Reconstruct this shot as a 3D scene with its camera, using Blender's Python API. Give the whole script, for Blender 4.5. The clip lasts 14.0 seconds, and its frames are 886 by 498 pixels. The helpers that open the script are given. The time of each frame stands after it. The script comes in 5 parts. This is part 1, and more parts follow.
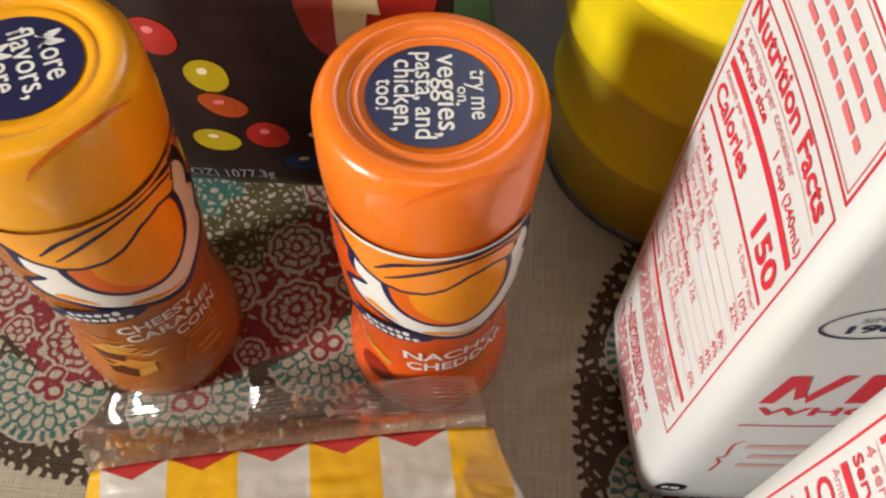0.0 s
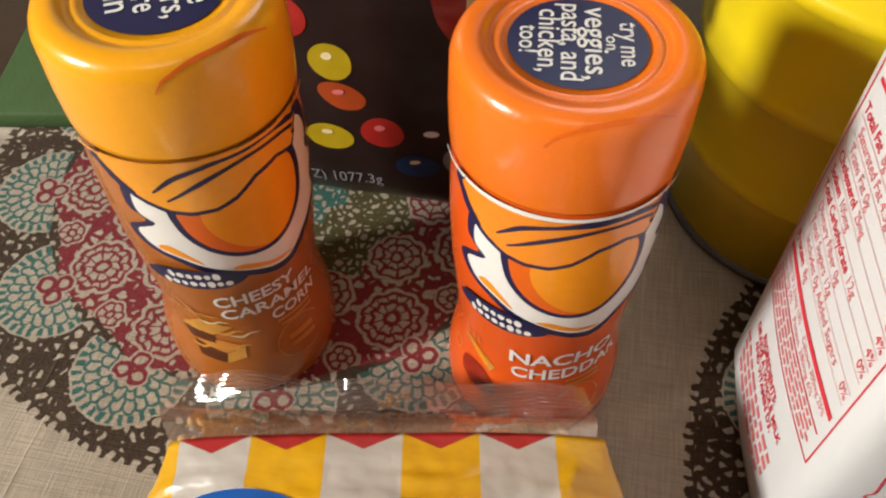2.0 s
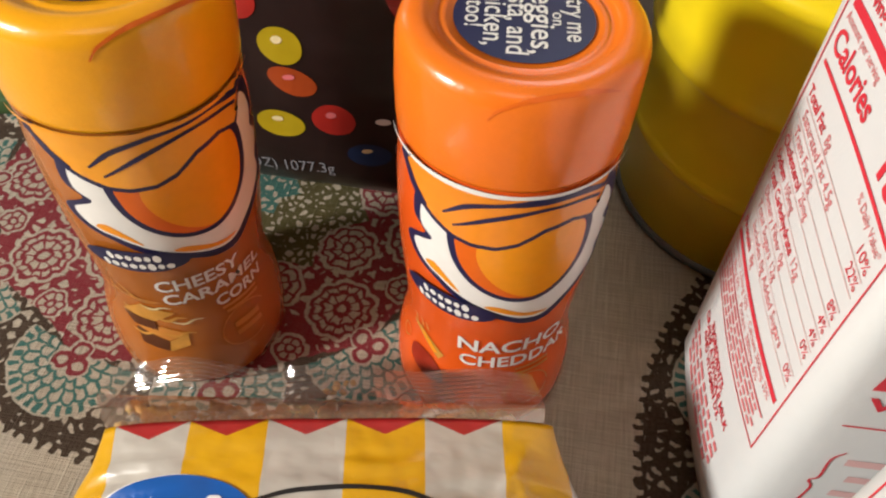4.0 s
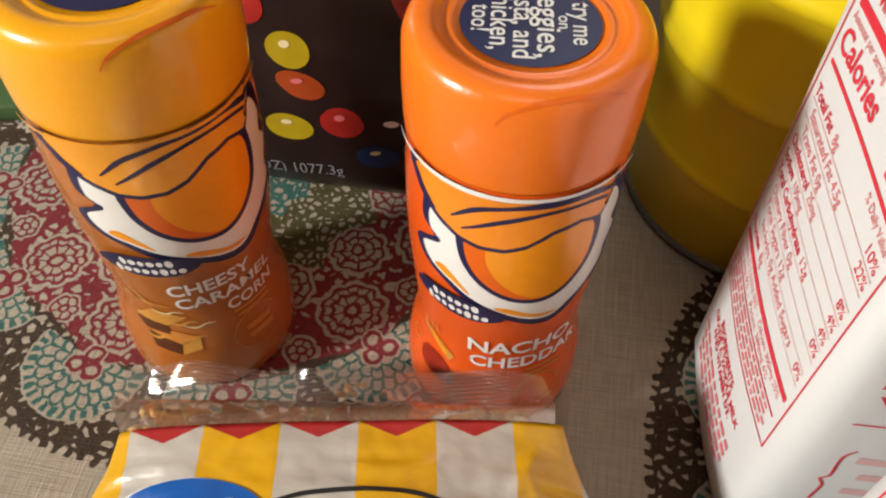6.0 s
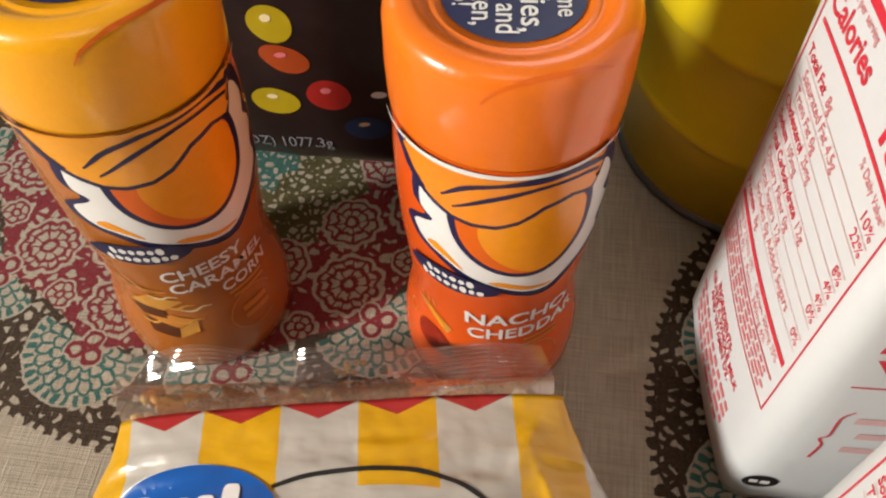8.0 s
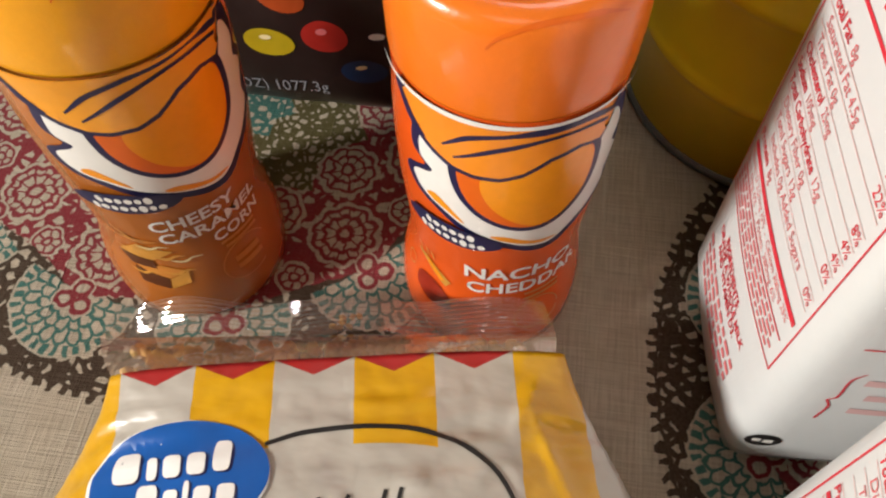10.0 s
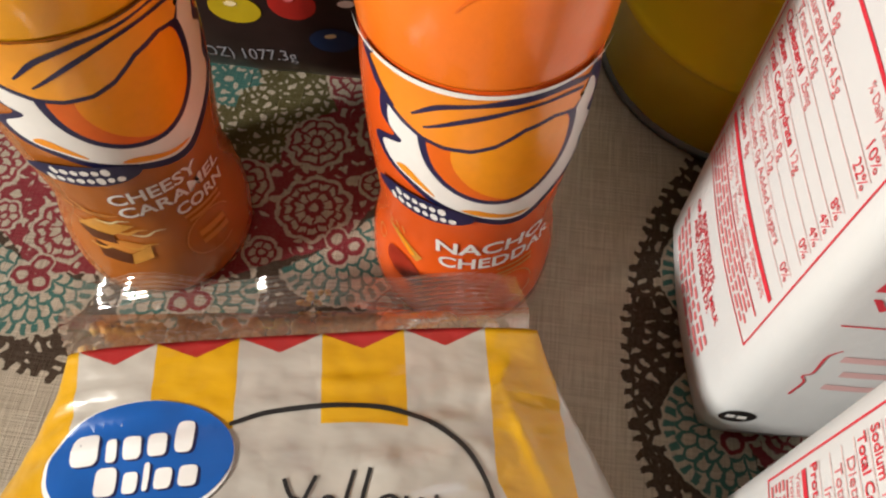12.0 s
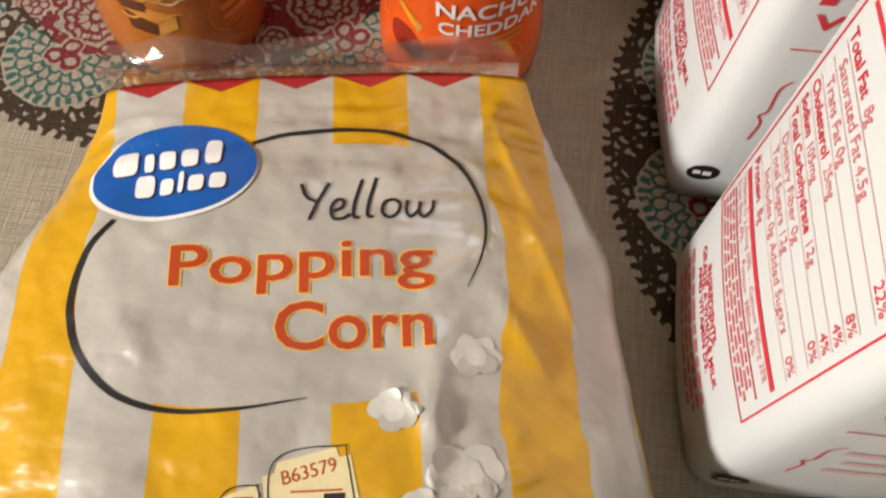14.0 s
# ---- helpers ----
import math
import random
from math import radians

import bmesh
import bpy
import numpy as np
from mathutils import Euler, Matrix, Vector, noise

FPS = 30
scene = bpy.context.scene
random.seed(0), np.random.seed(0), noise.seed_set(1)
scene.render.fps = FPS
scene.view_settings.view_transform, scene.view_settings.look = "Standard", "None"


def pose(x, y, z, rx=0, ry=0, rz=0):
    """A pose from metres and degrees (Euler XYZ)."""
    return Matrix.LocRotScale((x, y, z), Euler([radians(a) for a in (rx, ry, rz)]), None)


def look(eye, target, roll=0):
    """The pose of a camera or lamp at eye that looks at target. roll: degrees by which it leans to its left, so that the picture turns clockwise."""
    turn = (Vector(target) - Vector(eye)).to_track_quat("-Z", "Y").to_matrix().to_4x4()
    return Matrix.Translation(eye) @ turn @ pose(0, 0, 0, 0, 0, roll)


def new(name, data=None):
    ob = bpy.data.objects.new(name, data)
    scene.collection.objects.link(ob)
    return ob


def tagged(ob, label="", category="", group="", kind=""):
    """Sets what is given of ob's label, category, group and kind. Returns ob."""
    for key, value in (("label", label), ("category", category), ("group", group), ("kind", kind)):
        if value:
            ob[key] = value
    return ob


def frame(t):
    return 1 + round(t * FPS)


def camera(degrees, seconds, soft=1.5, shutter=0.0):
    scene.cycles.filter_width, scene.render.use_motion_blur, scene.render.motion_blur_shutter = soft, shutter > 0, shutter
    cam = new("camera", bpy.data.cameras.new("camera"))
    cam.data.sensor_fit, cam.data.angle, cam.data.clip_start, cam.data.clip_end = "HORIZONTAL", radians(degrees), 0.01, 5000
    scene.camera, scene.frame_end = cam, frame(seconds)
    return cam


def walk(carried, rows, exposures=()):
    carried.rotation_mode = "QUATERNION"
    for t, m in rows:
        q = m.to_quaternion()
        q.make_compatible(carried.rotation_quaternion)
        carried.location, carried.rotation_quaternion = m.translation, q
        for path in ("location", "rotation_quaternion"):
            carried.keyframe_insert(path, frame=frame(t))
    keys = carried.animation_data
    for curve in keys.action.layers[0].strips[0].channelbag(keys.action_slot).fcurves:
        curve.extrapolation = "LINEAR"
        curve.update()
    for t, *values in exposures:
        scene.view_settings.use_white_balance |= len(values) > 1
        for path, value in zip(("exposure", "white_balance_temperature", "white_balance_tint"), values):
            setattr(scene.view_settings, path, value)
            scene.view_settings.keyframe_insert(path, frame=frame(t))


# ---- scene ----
cam = camera(55.6, 14.0, soft=2.2, shutter=0.4)
PATH = [
    (0, (0.06, -0.128, 0.281), (0.005, 0.876, -1.449), 0.8),
    (0.5, (0.058, -0.143, 0.279), (-0.081, 0.983, -1.368), -1.3),
    (1, (0.052, -0.151, 0.274), (-0.157, 1.033, -1.324), -1.1),
    (1.5, (0.053, -0.148, 0.251), (-0.172, 1.045, -1.338), -0.6),
    (2, (0.05, -0.149, 0.25), (-0.199, 1.043, -1.337), -1.6),
    (2.5, (0.05, -0.148, 0.249), (-0.183, 1.048, -1.337), -1.2),
    (3, (0.05, -0.148, 0.245), (-0.137, 1.08, -1.322), 1.2),
    (3.5, (0.054, -0.149, 0.245), (-0.119, 1.076, -1.327), 1.7),
    (4, (0.055, -0.152, 0.243), (-0.114, 1.075, -1.327), 2.0),
    (6.5, (0.055, -0.151, 0.245), (-0.135, 1.059, -1.337), 0.1),
    (7, (0.055, -0.147, 0.245), (-0.122, 1.041, -1.354), -0.6),
    (7.5, (0.056, -0.147, 0.244), (-0.099, 1.013, -1.378), -0.2),
    (8, (0.056, -0.145, 0.247), (-0.122, 0.98, -1.398), -2.0),
    (10.5, (0.054, -0.138, 0.24), (-0.092, 0.865, -1.484), -0.7),
    (11, (0.055, -0.137, 0.239), (-0.078, 0.861, -1.489), -0.0),
    (11.5, (0.054, -0.136, 0.237), (-0.052, 0.852, -1.498), 1.0),
    (12, (0.055, -0.136, 0.236), (-0.036, 0.836, -1.509), 1.7),
    (12.5, (0.053, -0.134, 0.238), (-0.026, 0.75, -1.554), 1.6),
    (12.7, (0.059, -0.142, 0.239), (0.034, 0.672, -1.588), 5.6),
    (13, (0.077, -0.152, 0.223), (0.085, 0.635, -1.616), 7.1),
    (13.5, (0.065, -0.177, 0.242), (0.021, 0.656, -1.575), 4.7),
    (14, (0.062, -0.189, 0.238), (-0.004, 0.621, -1.589), 3.2),
]
walk(cam, [(t, look(eye, target, roll)) for t, eye, target, roll in PATH])

# ---- light ----
world = bpy.data.worlds.new("room_air")
scene.world = world
world.use_nodes = True
world.node_tree.nodes["Background"].inputs[0].default_value = (1.0, 0.93, 0.84, 1)
world.node_tree.nodes["Background"].inputs[1].default_value = 0.22


def area_lamp(name, eye, target, size, watts, colour):
    data = bpy.data.lights.new(name, "AREA")
    data.shape, data.size, data.energy, data.color = "DISK", size, watts, colour
    ob = new(name, data)
    ob.matrix_world = look(eye, target)
    return ob


area_lamp("window_daylight", (-1.06, -0.64, 0.71), (0.03, 0.0, 0.05), 0.22, 29.0, (1.0, 0.955, 0.895))
# broad fill lamp under the ceiling, unseen, added to lift the shaded sides
area_lamp("ceiling_fill", (0.1, -0.75, 1.62), (0.05, 0.0, 0.0), 0.9, 3.8, (1.0, 0.96, 0.92))
area_lamp("north_window_daylight", (0.22, 1.10, 1.42), (0.06, 0.0, 0.1), 0.50, 3.2, (0.80, 0.90, 1.0))

# ---- materials ----


def rgb(r, g, b):
    return (r, g, b, 1)


def material(name, colour, rough=0.5, metal=0.0, grain=0.0, grain_scale=400, bump=0.0, bump_scale=300, coat=0.0, ior=1.5):
    """A principled material with blotches at two scales and a fine relief."""
    m = bpy.data.materials.new(name)
    m.use_nodes = True
    n, l = m.node_tree.nodes, m.node_tree.links
    b = n["Principled BSDF"]
    b.inputs["Roughness"].default_value, b.inputs["Metallic"].default_value = rough, metal
    b.inputs["Coat Weight"].default_value, b.inputs["IOR"].default_value = coat, ior
    b.inputs["Coat Roughness"].default_value = 0.08
    co = n.new("ShaderNodeTexCoord")
    if grain > 0:
        big, small, mix = n.new("ShaderNodeTexNoise"), n.new("ShaderNodeTexNoise"), n.new("ShaderNodeMix")
        big.inputs["Scale"].default_value, small.inputs["Scale"].default_value = grain_scale / 9, grain_scale
        add = n.new("ShaderNodeMath")
        add.operation = "ADD"
        l.new(co.outputs["Object"], big.inputs["Vector"])
        l.new(co.outputs["Object"], small.inputs["Vector"])
        l.new(big.outputs["Fac"], add.inputs[0])
        l.new(small.outputs["Fac"], add.inputs[1])
        ramp = n.new("ShaderNodeMapRange")
        ramp.inputs[1].default_value, ramp.inputs[2].default_value = 0.6, 1.4
        l.new(add.outputs[0], ramp.inputs[0])
        mix.data_type = "RGBA"
        mix.inputs[6].default_value = rgb(*[c * (1 - grain) for c in colour])
        mix.inputs[7].default_value = rgb(*[min(1, c * (1 + grain)) for c in colour])
        l.new(ramp.outputs[0], mix.inputs[0])
        l.new(mix.outputs[2], b.inputs["Base Color"])
    else:
        b.inputs["Base Color"].default_value = rgb(*colour)
    if bump > 0:
        t, bp = n.new("ShaderNodeTexNoise"), n.new("ShaderNodeBump")
        t.inputs["Scale"].default_value = bump_scale
        bp.inputs["Strength"].default_value, bp.inputs["Distance"].default_value = bump, 0.001
        l.new(co.outputs["Object"], t.inputs["Vector"])
        l.new(t.outputs["Fac"], bp.inputs["Height"])
        l.new(bp.outputs["Normal"], b.inputs["Normal"])
    return m


class Graph:
    """Short hand for shader arithmetic."""

    def __init__(self, m):
        self.n, self.l = m.node_tree.nodes, m.node_tree.links

    def feed(self, socket, value):
        if isinstance(value, (int, float)):
            socket.default_value = value
        elif isinstance(value, tuple):
            socket.default_value = value
        else:
            self.l.new(value, socket)

    def math(self, op, a, b=0.0, c=0.0):
        x = self.n.new("ShaderNodeMath")
        x.operation = op
        for s, v in zip(x.inputs, (a, b, c)):
            self.feed(s, v)
        return x.outputs[0]

    def mix(self, f, a, b):
        x = self.n.new("ShaderNodeMix")
        x.data_type = "RGBA"
        self.feed(x.inputs[0], f)
        self.feed(x.inputs[6], a)
        self.feed(x.inputs[7], b)
        return x.outputs[2]

    def step(self, v, edge, soft):
        x = self.n.new("ShaderNodeMapRange")
        x.interpolation_type = "SMOOTHSTEP"
        self.feed(x.inputs[0], v)
        x.inputs[1].default_value, x.inputs[2].default_value = edge - soft, edge + soft
        return x.outputs[0]

    def noise(self, vec, scale, detail=2.0):
        x = self.n.new("ShaderNodeTexNoise")
        self.feed(x.inputs["Vector"], vec)
        x.inputs["Scale"].default_value, x.inputs["Detail"].default_value = scale, detail
        return x.outputs["Fac"]

    def voronoi(self, vec, scale, feature="F1", out="Distance", rand=1.0):
        x = self.n.new("ShaderNodeTexVoronoi")
        x.feature = feature
        self.feed(x.inputs["Vector"], vec)
        x.inputs["Scale"].default_value, x.inputs["Randomness"].default_value = scale, rand
        return x.outputs[out]


def cloth_material():
    """Natural linen with large printed medallions: teal fans, red rosettes, olive heart, brown lace rim."""
    m = bpy.data.materials.new("printed_linen")
    m.use_nodes = True
    g = Graph(m)
    b = g.n["Principled BSDF"]
    b.inputs["Roughness"].default_value = 0.85
    b.inputs["Specular IOR Level"].default_value = 0.2
    co = g.n.new("ShaderNodeTexCoord").outputs["Object"]
    # a slight tremble of the printed line
    wn, ws, warp = g.n.new("ShaderNodeTexNoise"), g.n.new("ShaderNodeVectorMath"), g.n.new("ShaderNodeVectorMath")
    wn.inputs["Scale"].default_value = 250
    g.l.new(co, wn.inputs["Vector"])
    ws.operation, warp.operation = "SCALE", "ADD"
    g.l.new(wn.outputs["Color"], ws.inputs[0])
    ws.inputs["Scale"].default_value = 0.0028
    g.l.new(co, warp.inputs[0])
    g.l.new(ws.outputs[0], warp.inputs[1])
    wv = warp.outputs[0]
    sep = g.n.new("ShaderNodeSeparateXYZ")
    g.l.new(wv, sep.inputs[0])
    x, y = sep.outputs[0], sep.outputs[1]
    add, sub, mul = (lambda p, q: g.math("ADD", p, q)), (lambda p, q: g.math("SUBTRACT", p, q)), (lambda p, q: g.math("MULTIPLY", p, q))
    both, either, inv = (lambda p, q: g.math("MULTIPLY", p, q)), (lambda p, q: g.math("MAXIMUM", p, q)), (lambda p: g.math("SUBTRACT", 1.0, p))
    below = lambda v, edge, soft=0.25: inv(g.step(v, edge, soft))
    line = lambda v, at, half, soft=0.25: below(g.math("ABSOLUTE", sub(v, at)), half, soft)
    length = lambda p, q: g.math("SQRT", add(mul(p, p), mul(q, q)))

    def polar(cx, cy, turn):
        """Millimetres from the heart, and the angle."""
        dx, dy = mul(sub(x, cx), 1000.0), mul(sub(y, cy), 1000.0)
        return length(dx, dy), add(g.math("ARCTAN2", dy, dx), radians(turn))

    r1, a1 = polar(-0.0542, 0.0650, 137.0)
    r2, a2 = polar(0.2290, -0.0270, 165.0)
    near = g.math("LESS_THAN", r1, r2)
    r = g.math("MINIMUM", r1, r2)
    a = add(mul(near, a1), mul(inv(near), a2))

    def sector(shift):
        """Across and outward in one of the twelve repeats."""
        k = add(g.math("DIVIDE", a, math.tau / 12), 24.5 + shift)
        f = mul(sub(sub(k, g.math("FLOOR", k)), 0.5), math.tau / 12)
        return mul(r, g.math("SINE", f)), mul(r, g.math("COSINE", f))

    fx, fy = sector(0.0)
    hx, hy = sector(0.5)

    def blossom(px, py, at, size, lobes, turn=0.0):
        qy = sub(py, at)
        d, phi = length(px, qy), add(g.math("ARCTAN2", qy, px), turn)
        lobe = mul(g.math("ABSOLUTE", g.math("SINE", mul(phi, lobes / 2))), 0.13)
        return g.math("DIVIDE", mul(d, sub(1.13, lobe)), size), phi

    net = lambda scale, rand=0.9: g.voronoi(wv, scale, "DISTANCE_TO_EDGE", rand=rand)
    # filling of small leaves: ground colour outside cream cells
    leaves = below(net(235), 0.215, 0.03)
    fine = below(net(300), 0.20, 0.03)
    # big red rosette: scalloped cream border, two scalloped lines and a heart of petals
    ros, rphi = blossom(fx, fy, 79.0, 13.5, 10)
    rlines = either(either(line(ros, 0.80, 0.06, 0.02), line(ros, 0.54, 0.06, 0.02)), line(ros, 0.20, 0.07, 0.02))
    spokes = both(g.step(g.math("COSINE", mul(rphi, 9.0)), 0.82, 0.1), both(g.step(ros, 0.2, 0.02), below(ros, 0.54, 0.02)))
    spokes2 = both(g.step(g.math("COSINE", mul(rphi, 16.0)), 0.80, 0.1), both(g.step(ros, 0.54, 0.02), below(ros, 0.80, 0.02)))
    rpat, rin = either(rlines, either(spokes, spokes2)), below(ros, 0.98, 0.02)
    # second row nearer the heart
    ro2, rphi2 = blossom(hx, hy, 59.0, 12.0, 9)
    lines2 = either(either(line(ro2, 0.80, 0.05, 0.02), line(ro2, 0.50, 0.055, 0.02)), line(ro2, 0.18, 0.06, 0.02))
    spk2 = both(g.step(g.math("COSINE", mul(rphi2, 8.0)), 0.80, 0.1), both(g.step(ro2, 0.18, 0.02), below(ro2, 0.80, 0.02)))
    r2pat, r2in = either(lines2, spk2), below(ro2, 0.98, 0.02)
    # small six-petalled flower between
    flo, fphi = blossom(hx, hy, 86.5, 6.6, 6)
    fpat = either(either(line(flo, 0.74, 0.09, 0.03), line(flo, 0.24, 0.08, 0.03)), both(g.step(g.math("COSINE", mul(fphi, 6.0)), 0.75, 0.12), both(g.step(flo, 0.24, 0.02), below(flo, 0.74, 0.02))))
    fin = below(flo, 1.0, 0.02)
    red_pat = add(mul(inv(r2in), leaves), mul(r2in, r2pat))
    red_pat = add(mul(inv(fin), red_pat), mul(fin, fpat))
    red_pat = add(mul(inv(rin), red_pat), mul(rin, rpat))
    # teal fan with three rows of petals and a comb of teeth round it
    qy = sub(fy, 97.0)
    fd, fa = length(fx, qy), g.math("ARCTAN2", qy, fx)
    scallop = lambda k, deep: mul(g.math("ABSOLUTE", g.math("SINE", mul(fa, k))), deep)
    rows = either(either(line(sub(fd, scallop(11.0, 1.6)), 15.4, 0.65), line(sub(fd, scallop(8.0, 1.8)), 10.6, 0.6)), line(sub(fd, scallop(5.0, 1.6)), 6.8, 0.6))
    teeth = both(g.step(g.math("COSINE", mul(fa, 34.0)), -0.1, 0.3), both(g.step(fd, 17.4, 0.3), below(fd, 20.8, 0.4)))
    petals = both(g.step(g.math("COSINE", mul(fa, 22.0)), 0.60, 0.15), both(g.step(fd, 11.4, 0.2), below(fd, 16.0, 0.2)))
    petals = either(petals, both(g.step(g.math("COSINE", mul(fa, 16.0)), 0.70, 0.15), both(g.step(fd, 7.6, 0.2), below(fd, 11.4, 0.2))))
    teal_pat, teal_in = either(rows, either(teeth, petals)), below(fd, 21.6, 0.2)
    # three red berries at the fan's root
    ty = sub(fy, 97.0)
    td, ta = length(fx, ty), add(g.math("DIVIDE", g.math("ARCTAN2", ty, fx), math.tau / 3), 6.25)
    tf = mul(sub(sub(ta, g.math("FLOOR", ta)), 0.5), math.tau / 3)
    berry = length(sub(mul(td, g.math("COSINE", tf)), 3.6), mul(td, g.math("SINE", tf)))
    berries, tre_in = both(g.step(berry, 1.9, 0.25), below(berry, 3.5, 0.2)), below(berry, 4.3, 0.2)
    # zones, from the heart outward
    teal, red, olive, brown = rgb(0.040, 0.19, 0.165), rgb(0.30, 0.014, 0.034), rgb(0.10, 0.085, 0.018), rgb(0.055, 0.028, 0.014)
    wav = mul(g.math("ABSOLUTE", g.math("SINE", mul(a, 6.0))), 9.0)
    ink = g.mix(g.step(add(r, mul(wav, 0.5)), 27.0, 0.3), teal, olive)
    pat = fine
    in_red = g.step(add(r, wav), 57.0, 0.3)
    ink, pat = g.mix(in_red, ink, red), add(mul(inv(in_red), pat), mul(in_red, red_pat))
    edge = sub(r, mul(g.math("ABSOLUTE", g.math("SINE", mul(a, 6.0))), -5.0))
    in_brown = g.step(edge, 96.0, 0.3)
    lace = below(net(240), 0.225, 0.035)
    ink, pat = g.mix(in_brown, ink, brown), add(mul(inv(in_brown), pat), mul(in_brown, lace))
    fan_zone = both(teal_in, g.step(add(fy, mul(fd, 0.12)), 95.0, 0.4))
    ink, pat = g.mix(fan_zone, ink, teal), add(mul(inv(fan_zone), pat), mul(fan_zone, teal_pat))
    ink, pat = g.mix(tre_in, ink, red), add(mul(inv(tre_in), pat), mul(tre_in, berries))
    # a comb of brown stubs ends the print
    comb = mul(g.step(g.math("SINE", add(mul(a, 168.0), mul(g.noise(co, 120), 9.0))), 0.0, 0.4), 2.4)
    inside = below(sub(add(r, mul(g.noise(co, 260), 2.6)), comb), 126.2, 0.3)
    stub = both(g.step(r, 123.6, 0.3), inside)
    pat = either(both(pat, below(r, 124.0, 0.3)), stub)
    pat = both(pat, sub(1.0, mul(g.noise(co, 900), 0.16)))
    # slubbed weave
    def stretched(kx, ky):
        v = g.n.new("ShaderNodeVectorMath")
        v.operation = "MULTIPLY"
        g.l.new(co, v.inputs[0])
        v.inputs[1].default_value = (kx, ky, 1)
        return v.outputs[0]
    weave = add(g.noise(stretched(1500, 60), 1.0), g.noise(stretched(60, 1500), 1.0))
    slub = g.step(g.noise(stretched(420, 12), 1.0), 0.66, 0.08)
    tone = g.mix(g.step(weave, 1.0, 0.28), rgb(0.54, 0.46, 0.35), rgb(0.70, 0.62, 0.50))
    tone = g.mix(mul(slub, 0.45), tone, rgb(0.80, 0.74, 0.62))
    colour = g.mix(pat, tone, ink)
    g.l.new(colour, b.inputs["Base Color"])
    bp = g.n.new("ShaderNodeBump")
    bp.inputs["Strength"].default_value, bp.inputs["Distance"].default_value = 0.5, 0.0006
    g.l.new(add(weave, slub), bp.inputs["Height"])
    g.l.new(bp.outputs[0], b.inputs["Normal"])
    return m


def film_material(name, tint, opacity, rough=0.12):
    """Clear plastic film: mostly see-through, with glossy creases."""
    m = bpy.data.materials.new(name)
    m.use_nodes = True
    g = Graph(m)
    b = g.n["Principled BSDF"]
    b.inputs["Base Color"].default_value = rgb(*tint)
    b.inputs["Roughness"].default_value = rough
    clear = g.n.new("ShaderNodeBsdfTransparent")
    gloss = g.n.new("ShaderNodeBsdfGlossy")
    gloss.inputs["Roughness"].default_value = 0.05
    fres = g.n.new("ShaderNodeFresnel")
    fres.inputs[0].default_value = 1.45
    a = g.n.new("ShaderNodeMixShader")
    a.inputs[0].default_value = opacity
    g.l.new(clear.outputs[0], a.inputs[1])
    g.l.new(b.outputs[0], a.inputs[2])
    c = g.n.new("ShaderNodeMixShader")
    g.l.new(g.math("ADD", fres.outputs[0], 0.16), c.inputs[0])
    g.l.new(a.outputs[0], c.inputs[1])
    g.l.new(gloss.outputs[0], c.inputs[2])
    g.l.new(c.outputs[0], g.n["Material Output"].inputs[0])
    return m


